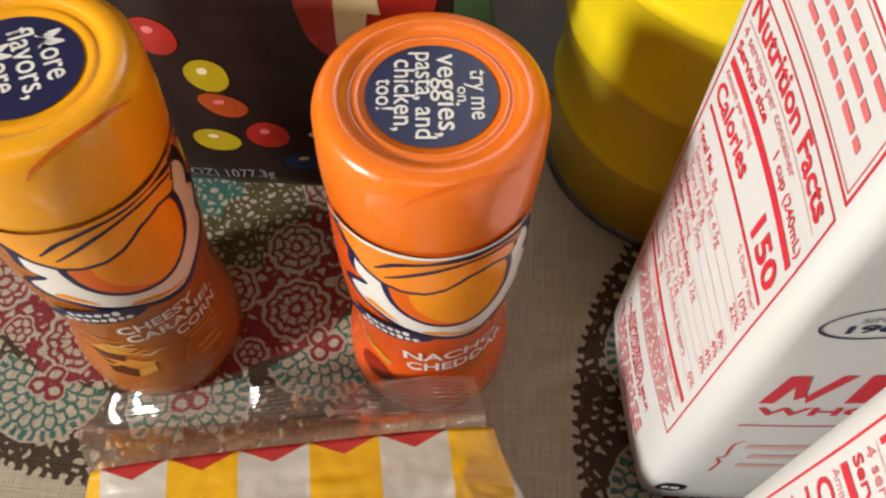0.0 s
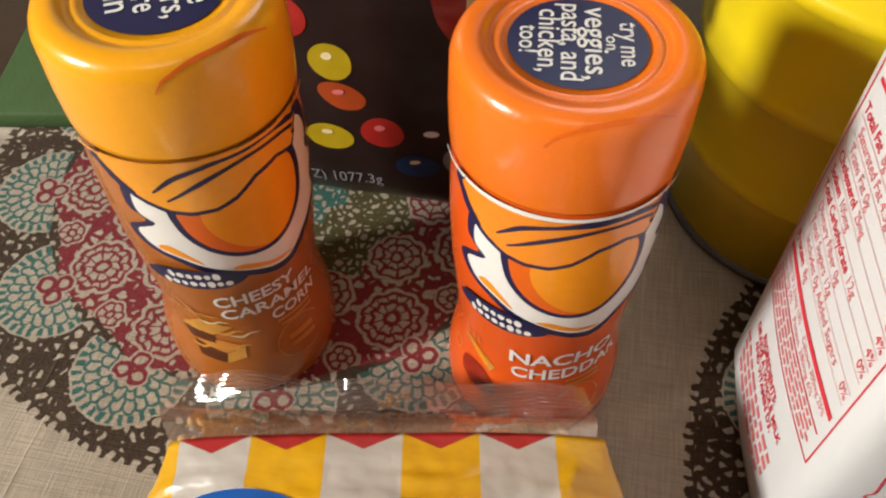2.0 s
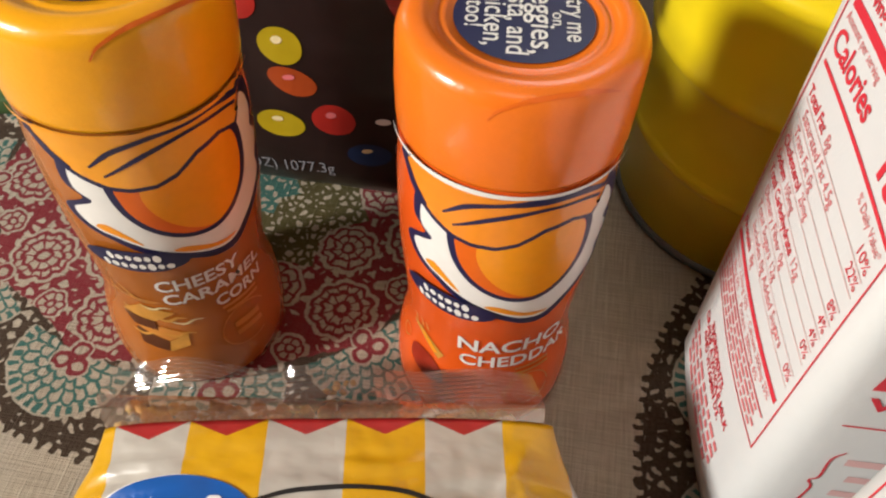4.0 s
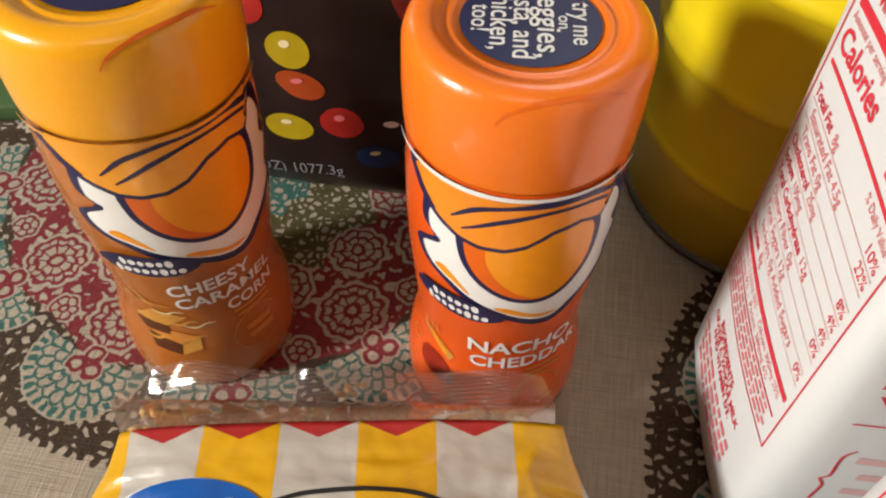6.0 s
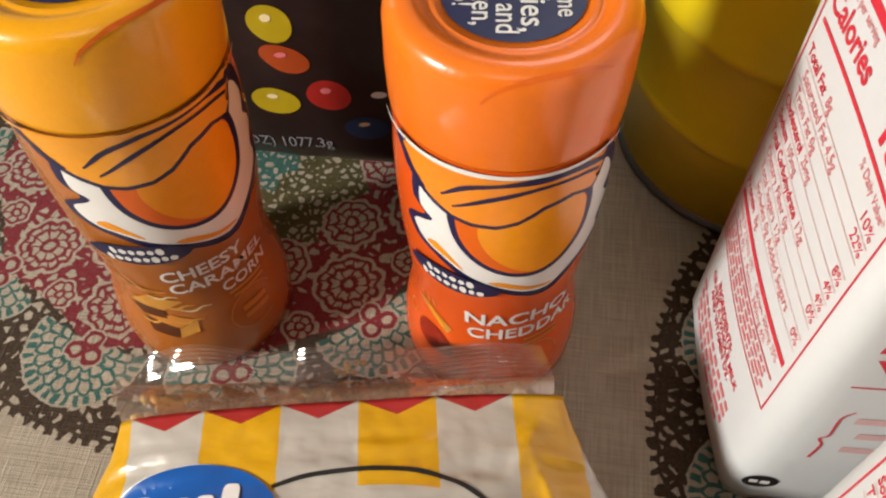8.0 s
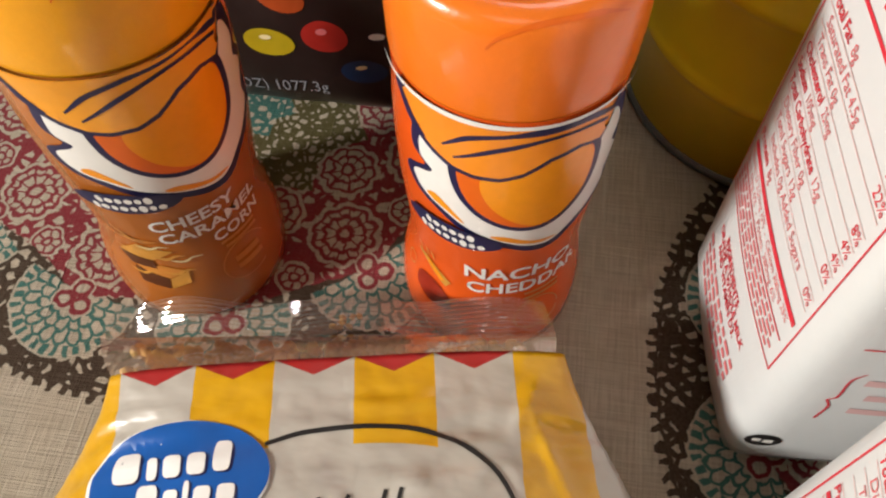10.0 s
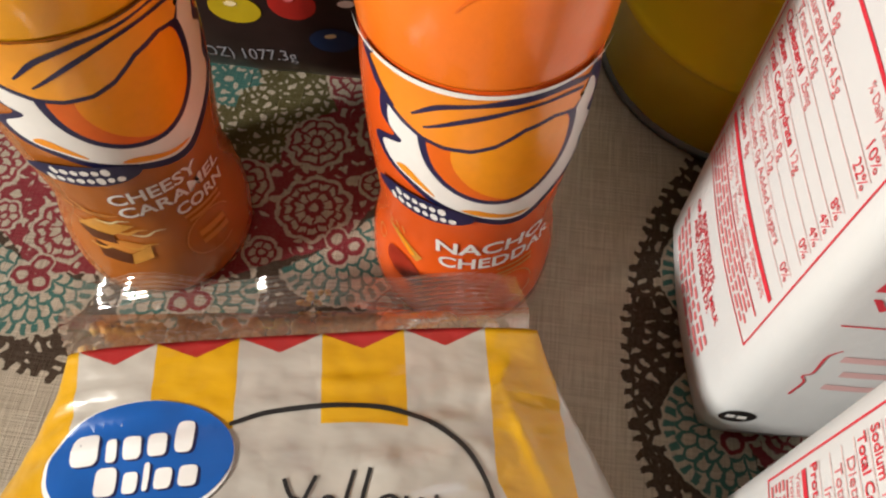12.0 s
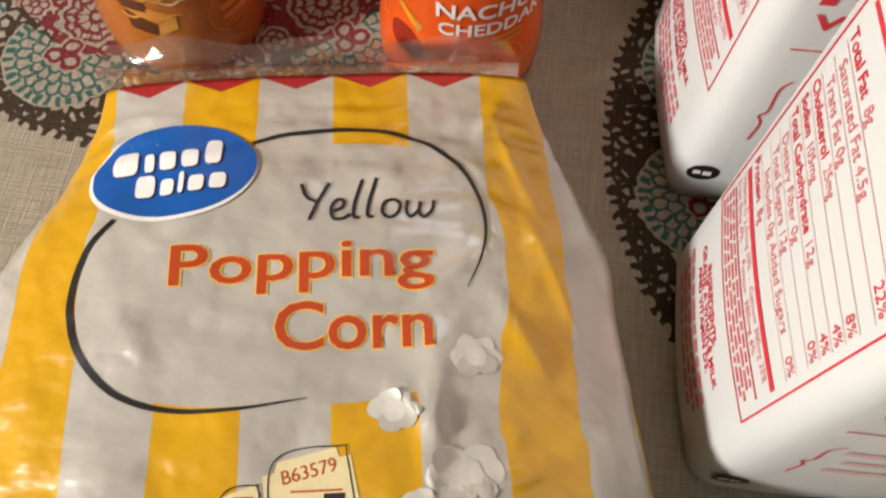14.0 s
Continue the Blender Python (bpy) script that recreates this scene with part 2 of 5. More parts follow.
def bag_material():
    """Yellow and white striped film with a plain white panel and a red zigzag at its head."""
    m = bpy.data.materials.new("striped_film")
    m.use_nodes = True
    g = Graph(m)
    b = g.n["Principled BSDF"]
    b.inputs["Roughness"].default_value = 0.3
    b.inputs["Coat Weight"].default_value = 0.6
    b.inputs["Coat Roughness"].default_value = 0.12
    uv = g.n.new("ShaderNodeUVMap")
    uv.uv_map = "flat"
    sep = g.n.new("ShaderNodeSeparateXYZ")
    g.l.new(uv.outputs[0], sep.inputs[0])
    u, v = sep.outputs[0], sep.outputs[1]
    co = g.n.new("ShaderNodeTexCoord").outputs["Object"]
    k = g.math("DIVIDE", g.math("ADD", u, 0.0293), 0.0392)
    ph = g.math("SUBTRACT", k, g.math("FLOOR", k))
    yellow = g.math("LESS_THAN", ph, 0.5)
    ex = g.math("DIVIDE", g.math("ABSOLUTE", g.math("SUBTRACT", u, 0.0008)), 0.0515)
    ey = g.math("DIVIDE", g.math("ABSOLUTE", g.math("SUBTRACT", v, 0.0535)), 0.0340)
    inside = g.math("LESS_THAN", g.math("ADD", g.math("POWER", ex, 3.0), g.math("POWER", ey, 3.0)), 1.0)
    yellow = g.math("MULTIPLY", yellow, g.math("SUBTRACT", 1.0, inside))
    white = g.mix(g.noise(co, 55), rgb(0.37, 0.335, 0.285), rgb(0.49, 0.45, 0.395))
    white = g.mix(g.math("MULTIPLY", g.math("SUBTRACT", 1.0, g.step(g.voronoi(co, 75), 0.32, 0.2)), 0.45), white, rgb(0.56, 0.52, 0.45))
    gold = g.mix(g.noise(co, 70), rgb(0.54, 0.27, 0.003), rgb(0.66, 0.36, 0.005))
    c = g.mix(yellow, white, gold)
    z = g.math("DIVIDE", g.math("ADD", u, 0.0196 * 22.5), 0.0196)
    saw = g.math("ABSOLUTE", g.math("SUBTRACT", g.math("SUBTRACT", z, g.math("FLOOR", z)), 0.5))
    tip = g.math("SUBTRACT", 0.0014, g.math("MULTIPLY", saw, 0.0090))
    redness = g.math("MULTIPLY", g.math("LESS_THAN", v, tip), g.math("LESS_THAN", g.math("ABSOLUTE", u), 0.049))
    c = g.mix(redness, c, rgb(0.36, 0.02, 0.02))
    g.l.new(c, b.inputs["Base Color"])
    cr = g.n.new("ShaderNodeVectorMath")
    cr.operation = "MULTIPLY"
    g.l.new(co, cr.inputs[0])
    cr.inputs[1].default_value = (45, 80, 60)
    fold = g.math("ADD", g.noise(cr.outputs[0], 1.0, 3), g.math("MULTIPLY", g.noise(co, 130, 1), 0.6))
    lumps = g.math("MULTIPLY", g.step(g.voronoi(co, 120), 0.35, 0.3), -0.15)
    fold = g.math("ADD", fold, lumps)
    bp = g.n.new("ShaderNodeBump")
    bp.inputs["Strength"].default_value, bp.inputs["Distance"].default_value = 0.55, 0.0026
    g.l.new(fold, bp.inputs["Height"])
    g.l.new(bp.outputs[0], b.inputs["Normal"])
    return m


LINEN = cloth_material()
STRIPES = bag_material()
CLEAR = film_material("clear_film", (0.78, 0.72, 0.66), 0.05, 0.10)
CLOUDY = film_material("kernel_window_film", (0.58, 0.40, 0.28), 0.30)
WHITE_INK = material("white_ink", (0.78, 0.76, 0.72), 0.4, grain=0.04)
NAVY_INK = material("navy_ink", (0.012, 0.012, 0.06), 0.35, grain=0.1)
BLACK_INK = material("black_ink", (0.012, 0.01, 0.01), 0.4, grain=0.1)
RED_INK = material("red_ink", (0.62, 0.03, 0.05), 0.45, grain=0.06)
PINK_INK = material("thin_red_ink", (0.66, 0.16, 0.17), 0.45, grain=0.06)
FAINT_INK = material("hairline_red_ink", (0.68, 0.42, 0.41), 0.45, grain=0.04)
RUST_INK = material("rust_ink", (0.44, 0.052, 0.008), 0.4, grain=0.06)
HALO_INK = material("golden_halo_ink", (0.8, 0.47, 0.08), 0.4, grain=0.05)
BLUE_INK = material("blue_ink", (0.008, 0.09, 0.36), 0.3, grain=0.12, grain_scale=120)
CREAM_INK = material("cream_ink", (0.72, 0.6, 0.33), 0.45, grain=0.08)
GREY_INK = material("grey_ink", (0.22, 0.22, 0.24), 0.4, grain=0.06)
CARTON = material("coated_board", (0.66, 0.675, 0.67), 0.35, grain=0.015, grain_scale=200, bump=0.06, bump_scale=900)
YELLOW_CAP = material("amber_cap_plastic", (0.84, 0.36, 0.006), 0.28, grain=0.03, bump=0.05, bump_scale=900, coat=0.3)
ORANGE_CAP = material("orange_cap_plastic", (0.80, 0.17, 0.010), 0.28, grain=0.03, bump=0.05, bump_scale=900, coat=0.3)
CARAMEL = material("caramel_sleeve", (0.40, 0.115, 0.015), 0.25, grain=0.1, grain_scale=90, bump=0.05, bump_scale=300, coat=0.4)
CHEDDAR = material("cheddar_sleeve", (0.72, 0.095, 0.010), 0.25, grain=0.06, grain_scale=90, bump=0.05, bump_scale=300, coat=0.4)
GLOW_ORANGE = material("bright_orange_ink", (0.86, 0.30, 0.006), 0.28, grain=0.05, coat=0.3)
PALE_ORANGE = material("visor_orange_ink", (0.82, 0.26, 0.018), 0.28, grain=0.05, coat=0.3)
AMBER_VISOR = material("visor_amber_ink", (0.84, 0.34, 0.02), 0.28, grain=0.05, coat=0.3)
SHADE_ORANGE = material("deep_orange_ink", (0.74, 0.13, 0.008), 0.28, grain=0.05, coat=0.3)
PEARL = material("pearl_white_ink", (0.80, 0.78, 0.74), 0.28, grain=0.03, coat=0.3)
TIN = material("yellow_enamelled_metal", (0.78, 0.60, 0.010), 0.30, grain=0.05, grain_scale=60, bump=0.04, bump_scale=120, coat=0.2)
TIN_RIM = material("grey_metal_rim", (0.10, 0.105, 0.10), 0.45, metal=0.6, grain=0.15)
COCOA = material("dark_brown_film", (0.018, 0.009, 0.008), 0.38, grain=0.25, grain_scale=120, bump=0.5, bump_scale=60, coat=0.1)
CANDY_RED = material("red_candy_print", (0.36, 0.022, 0.016), 0.3, grain=0.12, grain_scale=150, coat=0.3)
CANDY_YELLOW = material("yellow_candy_print", (0.40, 0.29, 0.01), 0.3, grain=0.12, grain_scale=150, coat=0.3)
CANDY_ORANGE = material("orange_candy_print", (0.34, 0.055, 0.012), 0.3, grain=0.12, grain_scale=150, coat=0.3)
CANDY_BLUE = material("blue_candy_print", (0.006, 0.028, 0.09), 0.3, grain=0.12, grain_scale=150, coat=0.3)
GREEN = material("green_felt", (0.035, 0.075, 0.016), 0.8, grain=0.12, grain_scale=120, bump=0.3, bump_scale=500)
PLASTER = material("wall_plaster", (0.62, 0.57, 0.50), 0.85, grain=0.05, grain_scale=30, bump=0.2, bump_scale=60)
FLOORING = material("dark_wood_floor", (0.07, 0.042, 0.025), 0.5, grain=0.3, grain_scale=40, bump=0.2, bump_scale=80)
TABLE_WOOD = material("table_wood", (0.045, 0.026, 0.015), 0.45, grain=0.3, grain_scale=60, bump=0.2, bump_scale=150)
KERNEL = material("corn_kernel", (0.72, 0.42, 0.12), 0.35, grain=0.25, grain_scale=300)
POP_WHITE = material("popped_corn_print", (0.58, 0.55, 0.49), 0.45, grain=0.12, grain_scale=220, bump=0.4, bump_scale=200)
POP_SHADE = material("popped_corn_shade_print", (0.47, 0.43, 0.36), 0.45, grain=0.15, grain_scale=220)

# ---- mesh helpers ----


def part(name, bm, mat, parent=None, label="", smooth=True):
    me = bpy.data.meshes.new(name)
    bm.to_mesh(me)
    bm.free()
    me.materials.append(mat)
    if smooth:
        me.shade_smooth()
    ob = new(name, me)
    if parent:
        ob.parent = parent
    if label:
        ob["label"] = label
    return ob


def lathe(profile, steps=72, closed_top=True, closed_bottom=True):
    """A turned body from (radius, height) pairs."""
    bm = bmesh.new()
    rings = []
    for r, z in profile:
        rings.append([bm.verts.new((r * math.cos(i * math.tau / steps), r * math.sin(i * math.tau / steps), z)) for i in range(steps)])
    for lo, hi in zip(rings, rings[1:]):
        for i in range(steps):
            bm.faces.new((lo[i], lo[(i + 1) % steps], hi[(i + 1) % steps], hi[i]))
    if closed_bottom:
        bm.faces.new(rings[0][::-1])
    if closed_top:
        bm.faces.new(rings[-1])
    return bm


def box(x0, x1, y0, y1, z0, z1, bevel=0.0, seg=2):
    bm = bmesh.new()
    bmesh.ops.create_cube(bm, size=1, matrix=Matrix.LocRotScale(((x0 + x1) / 2, (y0 + y1) / 2, (z0 + z1) / 2), None, (x1 - x0, y1 - y0, z1 - z0)))
    if bevel:
        bmesh.ops.bevel(bm, geom=bm.edges[:], offset=bevel, segments=seg, affect="EDGES", profile=0.5)
    return bm


def outline(points):
    """A flat bmesh from one closed ring of (u, v)."""
    bm = bmesh.new()
    bm.faces.new([bm.verts.new((u, v, 0)) for u, v in points])
    return bm


def ellipse(cu, cv, a, b, turn=0.0, n=40):
    c, s = math.cos(radians(turn)), math.sin(radians(turn))
    return [(cu + a * math.cos(t) * c - b * math.sin(t) * s, cv + a * math.cos(t) * s + b * math.sin(t) * c) for t in (i * math.tau / n for i in range(n))]


def smooth_path(keys, n=40):
    """Catmull-Rom through (u, v, width) keys."""
    pts = [np.array(k, float) for k in keys]
    pts = [2 * pts[0] - pts[1]] + pts + [2 * pts[-1] - pts[-2]]
    out = []
    for i in range(1, len(pts) - 2):
        p0, p1, p2, p3 = pts[i - 1:i + 3]
        for j in range(max(2, n // (len(keys) - 1))):
            t = j / max(2, n // (len(keys) - 1))
            out.append(0.5 * (2 * p1 + (p2 - p0) * t + (2 * p0 - 5 * p1 + 4 * p2 - p3) * t * t + (3 * p1 - p0 - 3 * p2 + p3) * t ** 3))
    return out + [pts[-2]]


def stroke(keys, n=40):
    """A flat ribbon along (u, v, width) keys."""
    path = smooth_path(keys, n)
    bm = bmesh.new()
    rows = []
    for i, p in enumerate(path):
        d = path[min(i + 1, len(path) - 1)] - path[max(i - 1, 0)]
        k = math.hypot(d[0], d[1]) or 1
        nx, ny = -d[1] / k * max(p[2], 1e-5) / 2, d[0] / k * max(p[2], 1e-5) / 2
        rows.append((bm.verts.new((p[0] + nx, p[1] + ny, 0)), bm.verts.new((p[0] - nx, p[1] - ny, 0))))
    for a, b in zip(rows, rows[1:]):
        bm.faces.new((a[0], a[1], b[1], b[0]))
    return bm


def ring_path(keys, n=60):
    """A closed smooth ring through (u, v) keys."""
    ks = [np.array(k, float) for k in keys]
    m, out = len(ks), []
    per = max(2, n // m)
    for i in range(m):
        p0, p1, p2, p3 = ks[i - 1], ks[i], ks[(i + 1) % m], ks[(i + 2) % m]
        for j in range(per):
            t = j / per
            q = 0.5 * (2 * p1 + (p2 - p0) * t + (2 * p0 - 5 * p1 + 4 * p2 - p3) * t * t + (3 * p1 - p0 - 3 * p2 + p3) * t ** 3)
            out.append((q[0], q[1]))
    return out


def lettering(text, height, width=None, turn=0.0, at=(0, 0), bold=0.0, shear=0.0, align="LEFT", spacing=1.0):
    """Flat letters of a cap height, squeezed to a width, as a bmesh in (u, v)."""
    data = bpy.data.curves.new("letters", "FONT")
    data.body, data.size, data.offset, data.shear, data.align_x, data.space_character = text, 1.0, bold, shear, align, spacing
    data.resolution_u = 3
    ob = bpy.data.objects.new("letters", data)
    scene.collection.objects.link(ob)
    bpy.context.view_layer.update()
    me = ob.evaluated_get(bpy.context.evaluated_depsgraph_get()).to_mesh()
    bm = bmesh.new()
    bm.from_mesh(me)
    bpy.data.objects.remove(ob)
    bpy.data.curves.remove(data)
    xs = [v.co.x for v in bm.verts]
    k = height / 0.69
    kx = width / (max(xs) - min(xs)) if width else k
    c, s = math.cos(radians(turn)), math.sin(radians(turn))
    x0 = min(xs) if width else 0
    for v in bm.verts:
        x, y = (v.co.x - x0) * kx, v.co.y * k
        v.co = (at[0] + x * c - y * s, at[1] + x * s + y * c, 0)
    return bm


def joined(*meshes):
    out = bmesh.new()
    for bm in meshes:
        me = bpy.data.meshes.new("tmp")
        bm.to_mesh(me)
        bm.free()
        out.from_mesh(me)
        bpy.data.meshes.remove(me)
    return out


def laid(bm, onto, cell, lift):
    """Cuts a flat mesh into cells and lays it onto a surface, onto(u, v, lift)."""
    bmesh.ops.triangulate(bm, faces=bm.faces[:])
    for axis in (0, 1):
        vals = [v.co[axis] for v in bm.verts]
        lo, hi = min(vals), max(vals)
        k = math.floor(lo / cell) + 1
        while k * cell < hi:
            co, no = [0, 0, 0], [0, 0, 0]
            co[axis], no[axis] = k * cell, 1
            bmesh.ops.bisect_plane(bm, geom=bm.verts[:] + bm.edges[:] + bm.faces[:], plane_co=co, plane_no=no)
            k += 1
    for v in bm.verts:
        v.co = onto(v.co.x, v.co.y, lift)
    bmesh.ops.recalc_face_normals(bm, faces=bm.faces[:])
    return bm


def thing(name, m, label, category, group=""):
    ob = new(name)
    ob.empty_display_size = 0.02
    ob.matrix_basis = m
    return tagged(ob, label, category, group)


# ---- room ----
def wall(name, *b):
    return tagged(part(name, box(*b), PLASTER, smooth=False), "plain beige plaster wall of the room", "wall", kind="structure")


FLOOR_Z = -0.76
tagged(part("floor", box(-1.18, 2.5, -2.3, 1.22, FLOOR_Z - 0.1, FLOOR_Z), FLOORING, smooth=False), "dark brown wooden floor", "floor", kind="structure")


def wall_with_opening(name, horizontal, face, span, opening):
    """A 0.1 m wall, face its inner plane, with one window opening (from, to, sill, head)."""
    lo, hi = span
    a, b, sill, head = opening
    bits = []
    for p0, p1, z0, z1 in ((lo, hi, FLOOR_Z, sill), (lo, hi, head, 1.7), (lo, a, sill, head), (b, hi, sill, head)):
        bits.append(box(p0, p1, face, face + 0.1, z0, z1) if horizontal else box(face - 0.1, face, p0, p1, z0, z1))
    return tagged(part(name, joined(*bits), PLASTER, smooth=False), "plain beige plaster wall with a window opening", "wall", kind="structure")


def window_frame(name, horizontal, face, opening):
    a, b, sill, head = opening
    w = thing(name, pose(0, 0, 0), "white painted window frame in the wall opening", "window")
    w["kind"] = "structure"
    for p0, p1, z0, z1 in ((a, b, sill, sill + 0.025), (a, b, head - 0.025, head), (a, a + 0.025, sill + 0.025, head - 0.025), (b - 0.025, b, sill + 0.025, head - 0.025)):
        part("window_frame", box(p0, p1, face + 0.02, face + 0.07, z0, z1, 0.003) if horizontal else box(face - 0.07, face - 0.02, p0, p1, z0, z1, 0.003), WHITE_INK, w)


NORTH_OPENING, WEST_OPENING = (-0.10, 0.54, 1.12, 1.66), (-0.84, -0.44, 0.51, 0.91)
wall_with_opening("wall_north", True, 1.12, (-1.16, 2.4), NORTH_OPENING)
wall("wall_south", -1.16, 2.4, -2.3, -2.2, FLOOR_Z, 1.7)
wall_with_opening("wall_west", False, -1.08, (-2.2, 1.12), WEST_OPENING)
wall("wall_east", 2.4, 2.5, -2.3, 1.22, FLOOR_Z, 1.7)
window_frame("window_1", True, 1.12, NORTH_OPENING)
window_frame("window_2", False, -1.08, WEST_OPENING)
tagged(part("ceiling", box(-1.18, 2.5, -2.3, 1.22, 1.7, 1.8), PLASTER, smooth=False), "plain pale ceiling", "ceiling", kind="structure")

# ---- table and cloth ----
FAR_EDGE = 0.50
table = thing("dining_table", pose(0, 0, 0), "dark brown wooden dining table under a printed cloth", "table")
part("tabletop", box(-0.62, 0.62, -0.72, FAR_EDGE, -0.034, -0.004, 0.004), TABLE_WOOD, table)
for lx in (-0.56, 0.56):
    for ly in (-0.66, FAR_EDGE - 0.06):
        part("leg", box(lx - 0.03, lx + 0.03, ly - 0.03, ly + 0.03, FLOOR_Z, -0.034, 0.004), TABLE_WOOD, table)


def cloth_mesh():
    bm = bmesh.new()
    nx, ny = 130, 96
    xs = [-0.64 + 1.28 * i / nx for i in range(nx + 1)]
    grid = []
    for j in range(ny + 1):
        row = []
        for x in xs:
            far = 0.0725 + 0.158 * (x + 0.196)          # the runner lies a little askew on the table
            y = -0.70 + (far + 0.70) * j / ny
            z = -0.0005 + 0.0011 * (noise.noise((x * 9, y * 5, 3)) - 0.3)
            row.append(bm.verts.new((x * 0.95, y, min(z, 0.0004))))
        grid.append(row)
    for a, b in zip(grid, grid[1:]):
        for i in range(nx):
            bm.faces.new((a[i], a[i + 1], b[i + 1], b[i]))
    ret = bmesh.ops.solidify(bm, geom=bm.faces[:], thickness=0.0012)
    return bm


tagged(part("tablecloth", cloth_mesh(), LINEN), "cream linen tablecloth printed with brown, teal, red medallions", "tablecloth")
mat = part("felt_board", box(0.0, 0.272, 0.0, 0.128, -0.0039, 0.0045, 0.0012), GREEN)
mat.matrix_basis = pose(-0.1960, 0.0735, 0.0, 0, 0, 9.0)
tagged(mat, "flat green felt board lying on the dark table", "board")

# ---- milk cartons ----
CW, CH = 0.070, 0.195


def swell(v):
    """The board is swollen low down and drawn in under the gable."""
    return float(np.interp(v, (0.0, 0.04, 0.07, 0.11, 0.145, 0.195), (0.0020, 0.0026, 0.0018, 0.0004, -0.0020, -0.0008)))


def carton_side(u, v, lift):
    """The nutrition side: u runs to the reader's right, v is the height."""
    q = u / CW
    bulge = swell(v) * math.sin(math.pi * min(max(q, 0), 1))
    return (-bulge - lift, CW / 2 - u, v)


def carton_front(u, v, lift):
    q = u / CW
    bulge = swell(v) * math.sin(math.pi * min(max(q, 0), 1))
    return (u, -CW / 2 - bulge - lift, v)


def carton_body():
    bm = bmesh.new()
    r, n, rows = 0.006, 4, 24
    rings = []
    for j in range(rows + 1):
        z = 0.0 + CH * j / rows
        k = swell(z)
        ring = []
        inset = 0.002 if j == 0 else 0
        for side in range(4):
            for i in range(13):
                q = r / CW + (1 - 2 * r / CW) * i / 12
                b = math.sin(math.pi * q) * k - inset
                u = q * CW
                ring.append([(u, -CW / 2 - b), (CW + b, -CW / 2 + u), (CW - u, CW / 2 + b), (-b, CW / 2 - u)][side])
            cx, cy = [(CW - r, -CW / 2 + r), (CW - r, CW / 2 - r), (r, CW / 2 - r), (r, -CW / 2 + r)][side]
            for i in range(1, n):
                a = radians(-90 + 90 * side + 90 * i / n)
                ring.append((cx + (r - inset) * math.cos(a), cy + (r - inset) * math.sin(a)))
        rings.append([bm.verts.new((x, y, z)) for x, y in ring])
    m = len(rings[0])
    for lo, hi in zip(rings, rings[1:]):
        for i in range(m):
            bm.faces.new((lo[i], lo[(i + 1) % m], hi[(i + 1) % m], hi[i]))
    bm.faces.new(rings[0][::-1])
    bm.faces.new(rings[-1])
    return bm


def gable():
    bm = bmesh.new()
    z0, z1, w = CH, CH + 0.034, CW
    a = [bm.verts.new(p) for p in ((0.001, -w / 2 + 0.001, z0), (w - 0.001, -w / 2 + 0.001, z0), (w - 0.001, w / 2 - 0.001, z0), (0.001, w / 2 - 0.001, z0))]
    t = [bm.verts.new(p) for p in ((0.004, -0.002, z1), (w - 0.004, -0.002, z1), (w - 0.004, 0.002, z1), (0.004, 0.002, z1))]
    f = [bm.verts.new((p.co.x, p.co.y, z1 + 0.018)) for p in t]
    for lo, hi in ((a, t), (t, f)):
        for i in range(4):
            bm.faces.new((lo[i], lo[(i + 1) % 4], hi[(i + 1) % 4], hi[i]))
    bm.faces.new(f)
    bm.faces.new(a[::-1])
    bmesh.ops.recalc_face_normals(bm, faces=bm.faces[:])
    return bm


def rect(u0, v0, u1, v1):
    return outline([(u0, v0), (u1, v0), (u1, v1), (u0, v1)])


def frame_lines(u0, v0, u1, v1, w):
    return joined(rect(u0, v0, u1, v0 + w), rect(u0, v1 - w, u1, v1), rect(u0, v0 + w, u0 + w, v1 - w), rect(u1 - w, v0 + w, u1, v1 - w))


